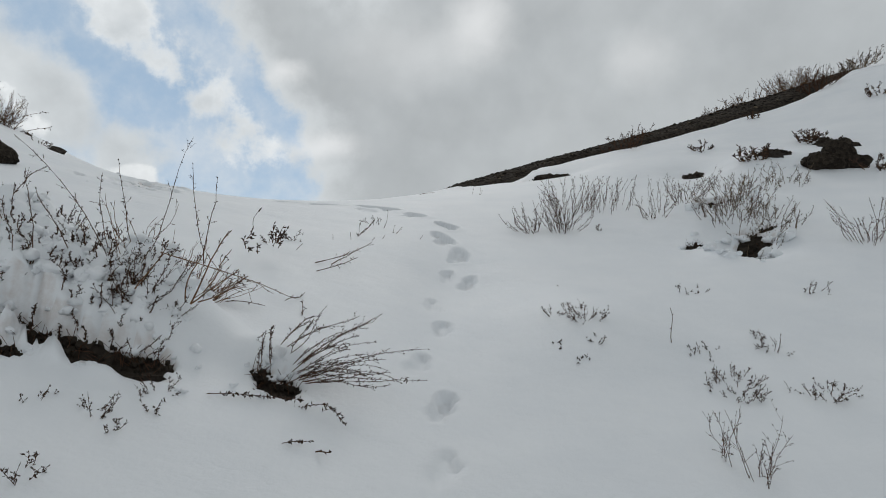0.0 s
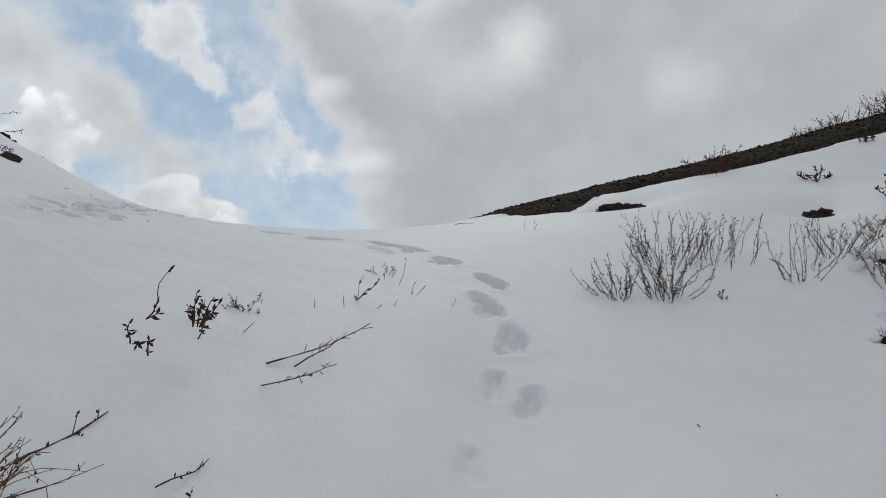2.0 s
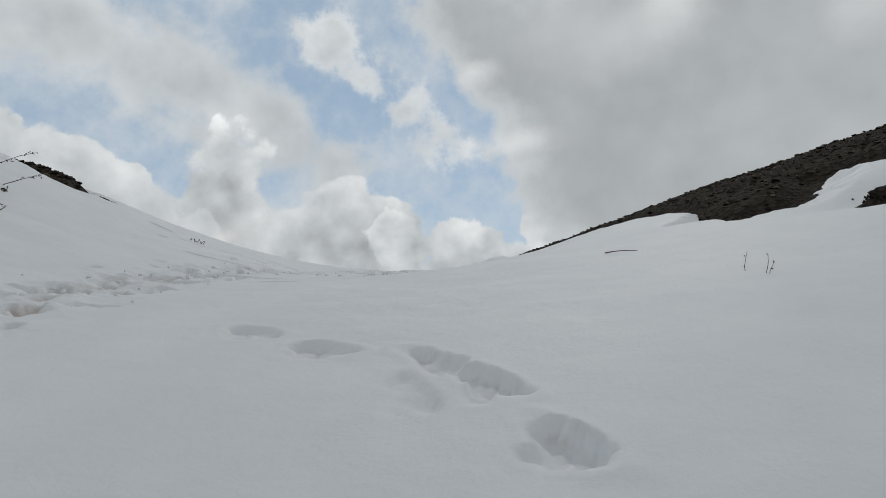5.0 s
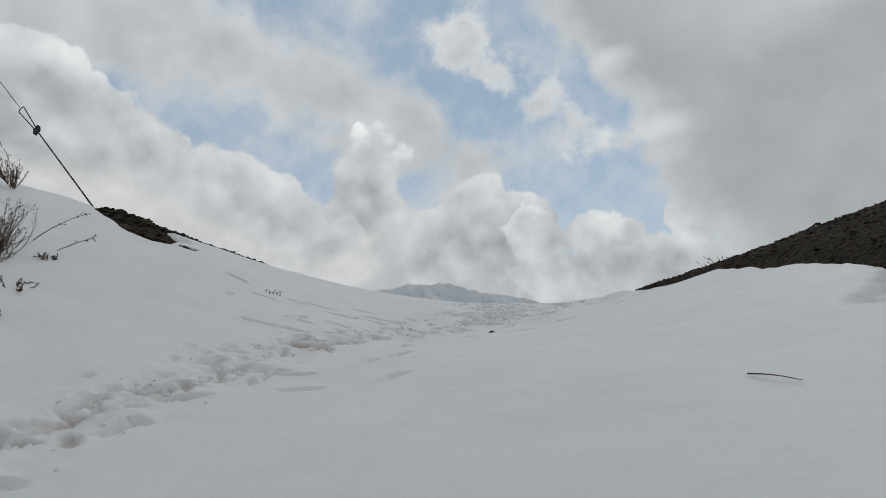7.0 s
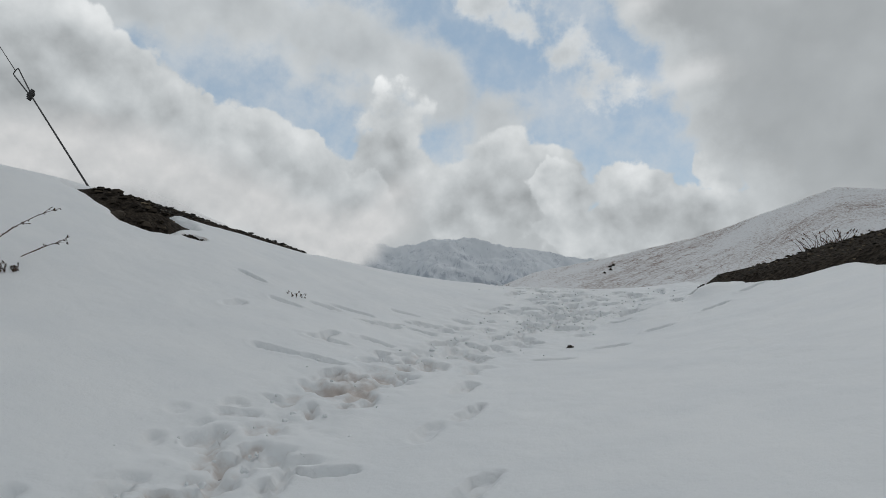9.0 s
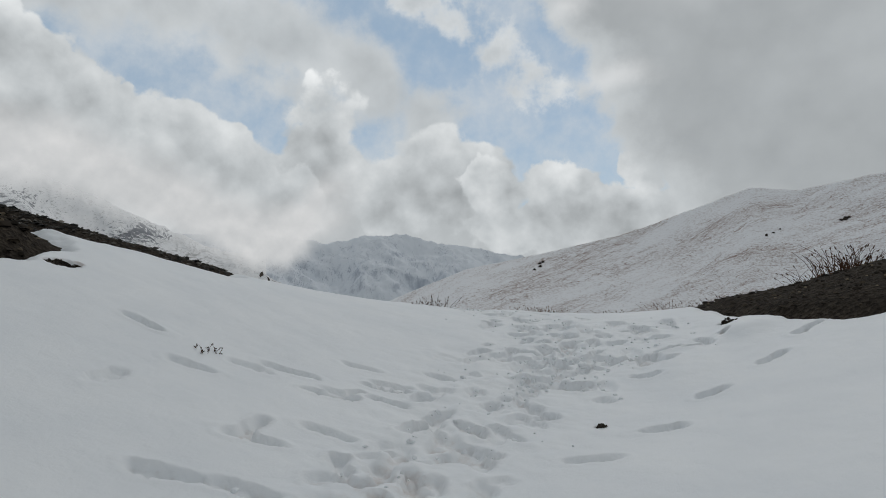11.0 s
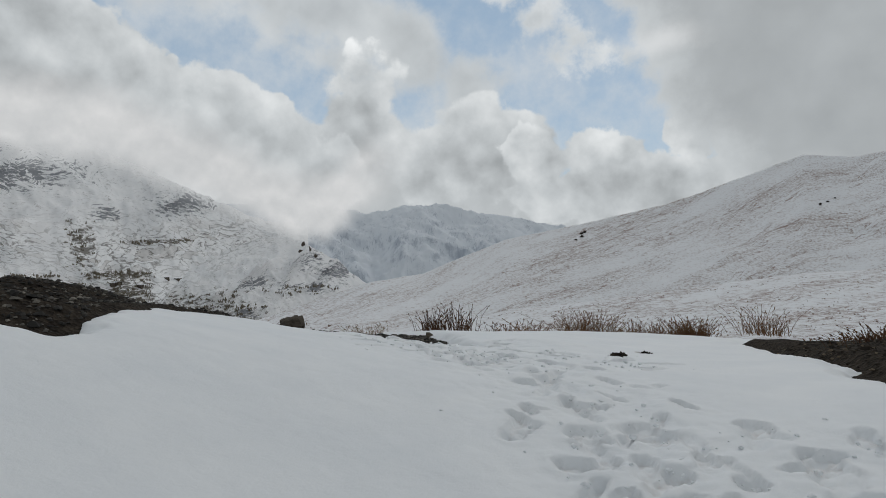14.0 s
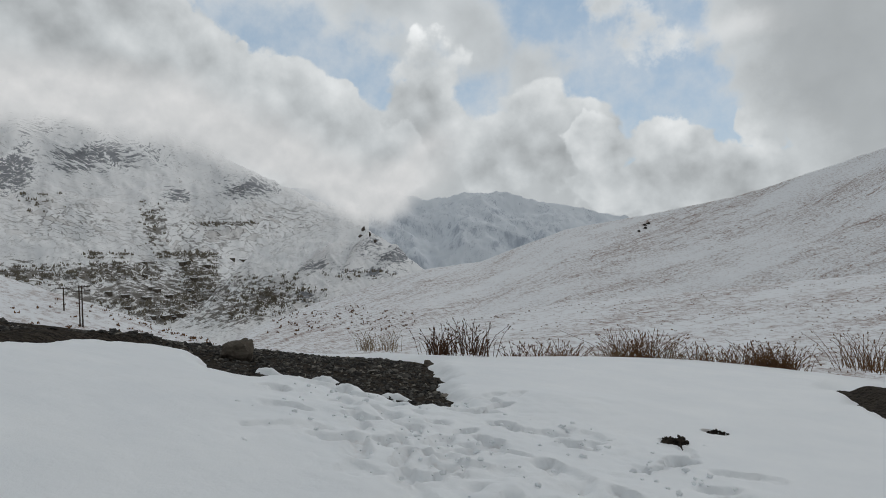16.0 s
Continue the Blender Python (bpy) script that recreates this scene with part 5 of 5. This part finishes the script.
for k, (sx, sy, n, h, mt) in enumerate([(3.97, 14.13, 12, 0.42, TWIG), (6.96, 16.18, 16, 0.40, TWIG), (7.65, 16.19, 22, 0.5, STRAW), (8.68, 16.23, 34, 0.6, STRAW), (9.02, 16.19, 26, 0.5, STRAW), (8.52, 14.68, 20, 0.4, TWIG),
                                       (9.97, 16.18, 16, 0.4, TWIG), (10.02, 15.42, 16, 0.35, PALE), (3.58, 13.04, 12, 0.3, TWIG), (7.00, 16.22, 18, 0.35, STRAW)]):
    shrub((sx, sy), int(n * 2.4), h * 1.4, 55, 140 + k, (0, 0), 0.28, "dark leafless shrub on the bare crest of the spur", 12, 4, 0.006, 0.035, mt, group="crest shrubs")

# the bank with the stay wire
shrub((-7.68, 11.03), 40, 0.66, 34, 161, (0.1, 0.0), 0.18, "leafless shrub with dark buds on the snowy bank", 26, 4, 0.0028, 0.018, group="bank shrubs")
shrub((-7.59, 10.89), 26, 0.55, 40, 162, (0.0, 0.0), 0.18, "leafless shrub with dark buds on the snowy bank", 24, 4, 0.0028, 0.018, group="bank shrubs")
spray("leafless shrub on the crest of the bank", "bank shrubs", 163, [((-9.92, 12.34, 4.12), (-9.88, 12.23, 4.63)), ((-9.91, 12.35, 4.14), (-9.82, 12.40, 4.51)), ((-9.93, 12.31, 4.17), (-9.94, 12.11, 4.60)), ((-9.93, 12.29, 4.21), (-10.00, 11.99, 4.60)),
      ((-9.91, 12.37, 4.12), (-9.86, 12.34, 4.46)), ((-9.99, 12.15, 4.28), (-10.02, 11.91, 4.64)), ((-9.95, 12.24, 4.25), (-9.98, 12.06, 4.54)), ((-9.90, 12.38, 4.11), (-9.82, 12.44, 4.39))], 0, 0.0045, 20, 5, 0.024, again=3)
spray(LYING, "lying twigs", 164, [((-8.04, 11.60, 3.21), (-7.47, 11.93, 3.50))], 0, 0.006, 16, 3, 0.03, name="weed")
spray(LYING, "lying twigs", 165, [((-7.80, 11.73, 3.08), (-7.39, 11.97, 3.24))], 0, 0.006, 12, 3, 0.03, name="weed")
shrub((-7.56, 11.49), 12, 0.10, 60, 166, (0, 0), 0.07, "small dry weed with curled leaves in the snow", 6, 1, 0.005, 0.03, name="weed", group="small weeds")
shrub((-6.85, 10.75), 8, 0.14, 70, 167, (0.4, 0), 0.12, "small dry weed with curled leaves in the snow", 6, 1, 0.005, 0.03, name="weed", group="small weeds")
shrub((-6.83, 14.28), 9, 0.10, 45, 168, (0, 0), 0.08, "small dry weed with curled leaves in the snow", 4, 1, 0.004, 0.02, name="weed", group="small weeds")
spray("thin dark stick lying in a groove of the snow", "sticks", 169, [laid(-0.49, 10.87, -0.25, 10.68, 0.015)], 0, 0.006, 0, 0, name="weed")


def stay_wire():
    """A steel stay from its soil anchor up and away, looped through a clamp."""
    foot, clamp = Vector((-11.09, 14.47, 4.05)), Vector((-16.1, 16.17, 6.69))
    run = (clamp - foot)
    eye_end, top = foot + run * 1.36, foot + run * 7.0
    ob = planted("stay_wire", "dark steel stay wire with a clamp, anchored in the soil", "cable", "", foot)
    rod, loop, upper, grip = Shape(), Shape(), Shape(), Shape()
    rod.tube([Vector(), run], 0.016, 0.016, 6)
    rod.made("rod", IRON, ob)
    side = run.cross(Vector((0.55, -0.83, 0))).normalized()
    a, b = run, eye_end - foot
    ring = [a + side * 0.02]
    for k in range(9):
        t = math.pi * k / 8
        ring.append(b + side * 0.09 * math.cos(t) + run.normalized() * 0.09 * math.sin(t))
    ring.append(a - side * 0.02)
    loop.tube(ring, 0.014, 0.014, 6)
    loop.made("loop", IRON, ob)
    upper.tube([b + run.normalized() * 0.08, (top - foot) * 0.5 + Vector((0, 0, -0.1)), top - foot], 0.010, 0.010, 5)
    upper.made("strand", IRON, ob)
    for k in range(3):
        p = run * (0.985 + 0.015 * k)
        grip.tube([p - side * (0.10 - 0.02 * k), p + side * (0.07 + 0.02 * k)], 0.05, 0.045, 6)
    grip.made("clamp", IRON, ob, "dark wire clamp")
    return ob


stay_wire()
second = planted("stay_wire", "thin second stay wire rising behind the bank", "cable", "", (-14.05, 14.34, 5.65))
thin = Shape()
thin.tube([Vector(), Vector((-13.89, 13.74, 7.19)) - second.location, (Vector((-13.89, 13.74, 7.19)) - second.location) * 4], 0.006, 0.006, 4)
thin.made("strand", IRON, second)

# stones of the gravel and the bank
rock((-11.45, 22.2), (0.27, 0.22, 0.24), 31, "grey-brown boulder at the edge of the gravel", "gravel stones", STONE, 0.06)
rock((-10.33, 24.67), (0.10, 0.08, 0.07), 32, "small dark stone in the snow edge", "gravel stones", STONE, 0.3)
rock((-10.35, 23.03), (0.16, 0.12, 0.09), 33, "tan stone lying on the gravel", "gravel stones", STONE, 0.3)
rock((-6.13, 22.00), (0.20, 0.15, 0.10), 34, "dark wet stone in a melted hole", "hole stones", None, 0.5)
rock((-5.95, 22.66), (0.18, 0.12, 0.08), 35, "dark wet stone in a melted hole", "hole stones", None, 0.5)
rock((-3.09, 17.75), (0.10, 0.09, 0.08), 36, "dark wet stone in a melted hole", "hole stones", None, 0.55)
rock((-3.85, 15.13), (0.05, 0.04, 0.03), 37, "dark wet stone in a melted hole", "hole stones", None, 0.5)
rock((-9.74, 14.12), (0.16, 0.12, 0.11), 38, "pale brown stone in the bare soil of the anchor", "anchor stones", STONE, 0.3)
rock((-9.26, 13.97), (0.13, 0.10, 0.08), 39, "pale brown stone in the bare soil of the anchor", "anchor stones", STONE, 0.3)
rock((-9.29, 13.66), (0.12, 0.10, 0.07), 40, "pale brown stone in the bare soil of the anchor", "anchor stones", STONE, 0.3)


def rubble(name, label, poly, count, sizes, seed, mat, box):
    """Loose stones strewn over bare ground."""
    rnd = random.Random(seed)
    heap = Shape()
    xs, ys = np.array([rnd.uniform(box[0], box[1]) for _ in range(count)]), np.array([rnd.uniform(box[2], box[3]) for _ in range(count)])
    inside = outside(xs, ys, poly) < -0.03
    zs = soil_height(xs, ys)
    for x, y, z, ok in zip(xs, ys, zs, inside):
        if not ok:
            continue
        s = rnd.uniform(*sizes) * (1.8 if rnd.random() < 0.08 else 1)
        c = Vector((x, y, z + s * 0.15))
        turn = Matrix.Rotation(rnd.uniform(0, math.tau), 3, "Z") @ Matrix.Rotation(rnd.gauss(0, 0.35), 3, "X")
        i = len(heap.v)
        for px, py, pz in ((1, 0.1, 0), (0.3, 0.8, 0.05), (-0.7, 0.6, 0), (-0.9, -0.3, 0.1), (0.1, -0.8, 0), (0.5, 0.2, 0.42), (-0.4, 0.15, 0.5), (0.0, -0.35, 0.38)):
            heap.v.append(c + turn @ Vector((px * s * rnd.uniform(0.7, 1.2), py * s * rnd.uniform(0.5, 0.9), pz * s * rnd.uniform(0.7, 1.2) - 0.1 * s)))
        heap.f += [(i, i + 1, i + 5), (i + 1, i + 2, i + 6), (i + 1, i + 6, i + 5), (i + 2, i + 3, i + 6), (i + 3, i + 7, i + 6), (i + 3, i + 4, i + 7), (i + 4, i, i + 5), (i + 4, i + 5, i + 7), (i + 5, i + 6, i + 7)]
    return tagged(heap.made(name, mat), label, "stones", kind="stuff")


def stone_mix():
    m, n, p = material("mixed_flat_stones")
    n.put(p["Base Color"], n.ramp(n.add("ShaderNodeNewGeometry").outputs["Random Per Island"], (0.0, (0.020, 0.017, 0.014)), (0.65, (0.046, 0.037, 0.029)), (0.90, (0.09, 0.072, 0.053)), (1.0, (0.23, 0.185, 0.13))))
    n.put(p["Roughness"], 0.92)
    n.put(p["Specular IOR Level"], 0.08)
    return m


MIX = stone_mix()


def gravel_mix():
    m, n, p = material("grey_track_gravel")
    n.put(p["Base Color"], n.ramp(n.add("ShaderNodeNewGeometry").outputs["Random Per Island"], (0.0, (0.026, 0.025, 0.024)), (0.55, (0.062, 0.058, 0.054)), (0.88, (0.12, 0.112, 0.10)), (1.0, (0.27, 0.245, 0.21))))
    n.put(p["Roughness"], 0.9)
    n.put(p["Specular IOR Level"], 0.15)
    return m


GRAVEL = gravel_mix()


def litter():
    """Crumbs of soil and bits of twig lying in the holes of the snow."""
    rnd = random.Random(31)
    heap, bits = Shape(), Shape()
    for hx, hy, ra, rb, lift in HOLES:
        count = int(900 * max(ra * rb, 0.008) ** 0.5)
        a = np.array([rnd.uniform(0, math.tau) for _ in range(count)])
        r = np.array([1.12 * math.sqrt(rnd.random()) for _ in range(count)])
        xs, ys = hx + ra * r * np.cos(a), hy + rb * r * np.sin(a)
        for x, y, z in zip(xs, ys, soil_height(xs, ys)):
            s = rnd.uniform(0.006, 0.022)
            c = Vector((x, y, z + s * 0.3))
            heap.bud(c - Vector((0, 0, s)), (rnd.gauss(0, 0.5), rnd.gauss(0, 0.5), 1), s * 2, s * 0.9)
            if y < 8.0 and rnd.random() < 0.3:
                way = Vector((rnd.gauss(0, 0.6), rnd.gauss(0, 0.6), rnd.uniform(0.1, 1.0))).normalized() * rnd.uniform(0.03, 0.09)
                bits.tube([c, c + way], 0.0016, 0.001, 3)
    tagged(heap.made("soil_crumbs", SOIL), "dark crumbs of soil lying in the snow holes", "soil", kind="stuff")
    tagged(bits.made("twig_litter", TWIG), "broken brown twig litter in the snow holes", "litter", kind="stuff")


litter()
rubble("spur_stones", "flat brown stones strewn over the bare spur", SPUR, 12000, (0.012, 0.042), 3, MIX, (-5, 9, 11.5, 25))
rubble("anchor_stones", "brown stones strewn over the anchor's bare soil", ANCHOR, 260, (0.03, 0.09), 4, MIX, (-11, -8.5, 13.3, 14.6))
rubble("bank_gravel", "grey gravel of the bare bank and track", BANK, 15000, (0.012, 0.042), 6, GRAVEL, (-13.5, -8, 15, 25.5))


def grass_tuft(at, height, wide, count, seed, mat, label="rusty dry grass tuft on the snowy crest", group="crest grass", lean=0.0):
    rnd = random.Random(seed)
    ob = planted("grass_tuft", label, "grass", group, at)
    tuft = Shape()
    for _ in range(int(count * 2.2)):
        bx, by = rnd.gauss(0, wide * 0.5), rnd.gauss(0, wide * 0.3)
        h = height * (0.15 + 0.95 * rnd.random() ** 1.8)
        tx, ty = bx * 1.3 + rnd.gauss(lean, 0.6) * h, by + rnd.gauss(0, 0.3) * h
        tuft.tube([(bx, by, -0.12), ((bx + tx) / 2 - 0.03 * h, (by + ty) / 2, h * 0.55), (tx, ty, h)], 0.006, 0.003, 3)
        if rnd.random() < 0.5:
            tuft.bud((tx, ty, h * 0.93), (tx - bx, ty - by, h), 0.07, 0.013)
    tuft.made("foliage", mat, ob)
    return ob


for k, (gx, gy, gz, h, wd, n, mt) in enumerate([
        (-11.02, 25.87, 1.72, 0.32, 0.20, 26, TWIG), (-10.47, 26.22, 1.72, 0.48, 0.35, 40, TWIG), (-10.92, 26.05, 1.70, 0.28, 0.25, 24, TWIG), (-10.00, 27.86, 1.24, 0.34, 0.36, 40, STRAW), (-9.62, 28.14, 1.23, 0.36, 0.30, 44, STRAW),
        (-10.37, 27.57, 1.25, 0.30, 0.24, 26, TWIG), (-9.11, 29.79, 0.92, 0.66, 0.36, 90, STRAW), (-8.64, 29.94, 0.95, 0.66, 0.36, 90, STRAW), (-8.19, 30.07, 0.98, 0.5, 0.28, 30, PALE), (-7.73, 30.17, 0.96, 0.42, 0.4, 46, STRAW),
        (-7.24, 30.28, 0.98, 0.42, 0.4, 60, STRAW), (-6.69, 30.56, 0.95, 0.46, 0.36, 120, STRAW), (-6.36, 30.62, 1.00, 0.46, 0.3, 90, STRAW), (-4.94, 31.04, 1.19, 0.5, 0.5, 60, STRAW), (-14.55, 29.12, 0.83, 0.3, 0.3, 24, PALE),
        (-15.60, 29.54, 0.65, 0.34, 0.3, 30, PALE), (-9.24, 29.33, 1.00, 0.36, 0.3, 26, PALE)]):
    grass_tuft((gx, gy, gz), h, wd, n, 200 + k, mt)
for k, (gx, gy, gz, h, wd, n, mt) in enumerate([
        (-3.90, 27.92, 1.43, 0.07, 0.4, 32, STRAW), (-3.25, 27.93, 1.54, 0.11, 0.4, 56, STRAW), (-2.75, 27.62, 1.69, 0.14, 0.4, 72, STRAW), (-2.28, 27.39, 1.86, 0.13, 0.4, 72, STRAW), (-1.87, 26.96, 2.13, 0.15, 0.4, 72, STRAW),
        (-1.50, 26.52, 2.35, 0.15, 0.4, 72, STRAW), (-1.17, 26.07, 2.58, 0.17, 0.4, 72, STRAW), (-0.84, 25.80, 2.69, 0.18, 0.4, 72, TWIG), (-1.63, 24.11, 2.45, 0.45, 0.5, 46, TWIG), (-3.19, 24.19, 2.12, 0.2, 0.4, 40, TWIG), (-1.36, 22.07, 2.86, 0.4, 0.4, 70, TWIG)]):
    grass_tuft((gx, gy, gz), h, wd, n, 230 + k, mt, "dry rust-brown grass along the edge of the spur", "spur grass")


# ---- far things ----
def far_place(name, az, el):
    """The place on a mountainside nearest to an azimuth and elevation."""
    A, E, x, y, z = GRIDS[name]
    k = np.argmin(((A - az) ** 2 + (E - el) ** 2)[: int(A.shape[0] * 0.78)])
    k = np.unravel_index(k, A.shape)
    return Vector((x[k], y[k], z[k]))


def pole(az, el, height, arms):
    foot = far_place("hillside_near", az, el)
    ob = planted("utility_pole", "dark wooden utility pole with crossarms on the slope", "pole", "utility poles", foot)
    shaft = Shape()
    shaft.tube([(0, 0, -1.0), (0, 0, height)], 0.16, 0.11, 8)
    shaft.made("shaft", POLE, ob)
    across = Vector((math.cos(radians(az)), math.sin(radians(az)), 0))
    if arms > 1:
        twin = Shape()
        twin.tube([across * -0.5 + Vector((0, 0, -1.5)), across * -0.5 + Vector((0, 0, height - 0.1))], 0.15, 0.11, 8)
        twin.made("shaft", POLE, ob)
    for k in range(arms):
        h = height - 0.25 - 0.9 * k
        bar = Shape()
        bar.tube([across * -1.5 + Vector((0, 0, h)), across * 1.5 + Vector((0, 0, h))], 0.09, 0.09, 4)
        arm = bar.made("crossarm", POLE, ob)
        for u in (-1.35, -0.5, 0.5, 1.35):
            cap = Shape()
            cap.tube([across * u + Vector((0, 0, h)), across * u + Vector((0, 0, h + 0.28))], 0.06, 0.05, 5)
            cap.made("insulator", IRON, arm)
    return ob


pole(61.8, -8.3, 8.4, 2)
pole(63.1, -7.0, 5.0, 1)


def grove(name, label, hill, areas, size, seed, mat):
    """Bare trees and bushes on a far slope, too small and many to count."""
    rnd = random.Random(seed)
    wood = Shape()
    for az0, az1, el0, el1, count in areas:
        for _ in range(count):
            p = far_place(hill, rnd.uniform(az0, az1), rnd.uniform(el0, el1))
            p = p + Vector((rnd.gauss(0, size), rnd.gauss(0, size), 0))
            h, wd = size * rnd.uniform(0.5, 1.3), size * rnd.uniform(0.15, 0.45)
            for _ in range(6):
                q = p + Vector((rnd.gauss(0, wd), rnd.gauss(0, wd), 0))
                wood.bud(q - Vector((0, 0, h * 0.1)), (rnd.gauss(0, 0.15), rnd.gauss(0, 0.15), 1), h * rnd.uniform(0.4, 1.1), wd * rnd.uniform(0.3, 0.8))
    return tagged(wood.made(name, mat), label, "trees", kind="stuff")


BARK = plain("bare_tree_crowns", (0.27, 0.235, 0.175), (0.12, 0.11, 0.092), 0.2)
grove("valley_trees", "bare dark trees round the valley village", "mountain_left",
      [(52.5, 55.5, -7.5, -3.0, 260), (49, 54, -9.0, -6.5, 260), (55, 62, -9.0, -6.5, 240), (57, 68, -5.2, -3.6, 260), (53, 57, -3.4, -2.9, 70), (59, 62, -3.3, -2.8, 50), (49.5, 54, -0.9, -0.6, 60), (56.3, 58, -2.5, 1.2, 60), (63, 66, 0.3, 1.6, 30)], 6.5, 1, BARK)
grove("spur_trees", "dark trees on the foot of the spur", "mountain_spur", [(44, 52, -8.5, -6.2, 220), (46, 51, -6.5, -5.0, 60), (38, 44, -5.6, -4.8, 50)], 4.5, 2, BARK)
grove("slope_bushes", "small brown bushes scattered on the snowy slope", "mountain_right", [(36, 48, -10.0, -8.2, 120), (40, 45, -8.6, -7.8, 20)], 1.3, 3, STRAW)
grove("shoulder_grass", "brown grass clumps in lines on the snowy shoulder", "mountain_shoulder", [(-12, 34, -12.0, -6.0, 500), (-30, 8, -8.0, -4.5, 350)], 0.32, 5, STRAW)
grove("hillside_bushes", "small dark bushes on the near slope", "hillside_near", [(52, 72, -11.0, -6.0, 150)], 0.7, 4, STRAW)


def village(count, seed):
    rnd = random.Random(seed)
    for k in range(count):
        p = far_place("mountain_left", rnd.uniform(48, 62), rnd.uniform(-9.0, -3.5))
        a, b, h = rnd.uniform(4, 7), rnd.uniform(3, 5), rnd.uniform(3, 4.5)
        turn = Matrix.Rotation(rnd.uniform(0, 3), 3, "Z")
        ob = planted("house", "small flat-roofed stone house with a snowy roof", "house", "valley village", p)
        wall, roof = Shape(), Shape()
        box = [turn @ Vector((sx * a, sy * b, z)) for z in (-4, h) for sx, sy in ((-1, -1), (1, -1), (1, 1), (-1, 1))]
        wall.v, wall.f = box, [(0, 1, 5, 4), (1, 2, 6, 5), (2, 3, 7, 6), (3, 0, 4, 7)]
        wall.made("wall", STONE, ob)
        roof.v = [turn @ Vector((sx * a * 1.1, sy * b * 1.1, z)) for z in (h, h + 0.6) for sx, sy in ((-1, -1), (1, -1), (1, 1), (-1, 1))]
        roof.f = [(0, 1, 5, 4), (1, 2, 6, 5), (2, 3, 7, 6), (3, 0, 4, 7), (4, 5, 6, 7), (3, 2, 1, 0)]
        roof.made("roof", SNOW, ob)


village(40, 9)

# the rock tower and the dark cliffs of the spur
for k, (a, e, wd, ht) in enumerate([(40.35, -1.3, 3.0, 5.0), (39.9, -1.75, 2.6, 4.0), (40.6, -1.9, 4.0, 2.5), (39.5, -2.3, 4.5, 2.5)]):
    p = far_place("mountain_spur", a, e)
    rock((p.x, p.y), (wd, wd, ht), 51 + k, "dark rock tower on the crest of the spur", "spur towers", STONE, 0.36, z=p.z)

# small rock outcrops high on the long mountainside
for k, (a, e, wd) in enumerate([(17.2, -1.5, 2.4), (-1.1, 0.9, 1.8), (-6.1, 1.6, 2.6)]):
    for j in range(4):
        p = far_place("mountain_right", a - 0.25 * j + 0.2 * math.sin(9 * k + 5 * j), e + 0.14 * j + 0.18 * math.sin(4 * k + 7 * j))
        rock((p.x, p.y), (wd * (0.6 + 0.15 * ((k + j) % 4)), wd * 0.8, wd * 0.6), 80 + 4 * k + j, "dark rock outcrop on the snowy mountainside", "outcrops", ROCK, 0.4, z=p.z)
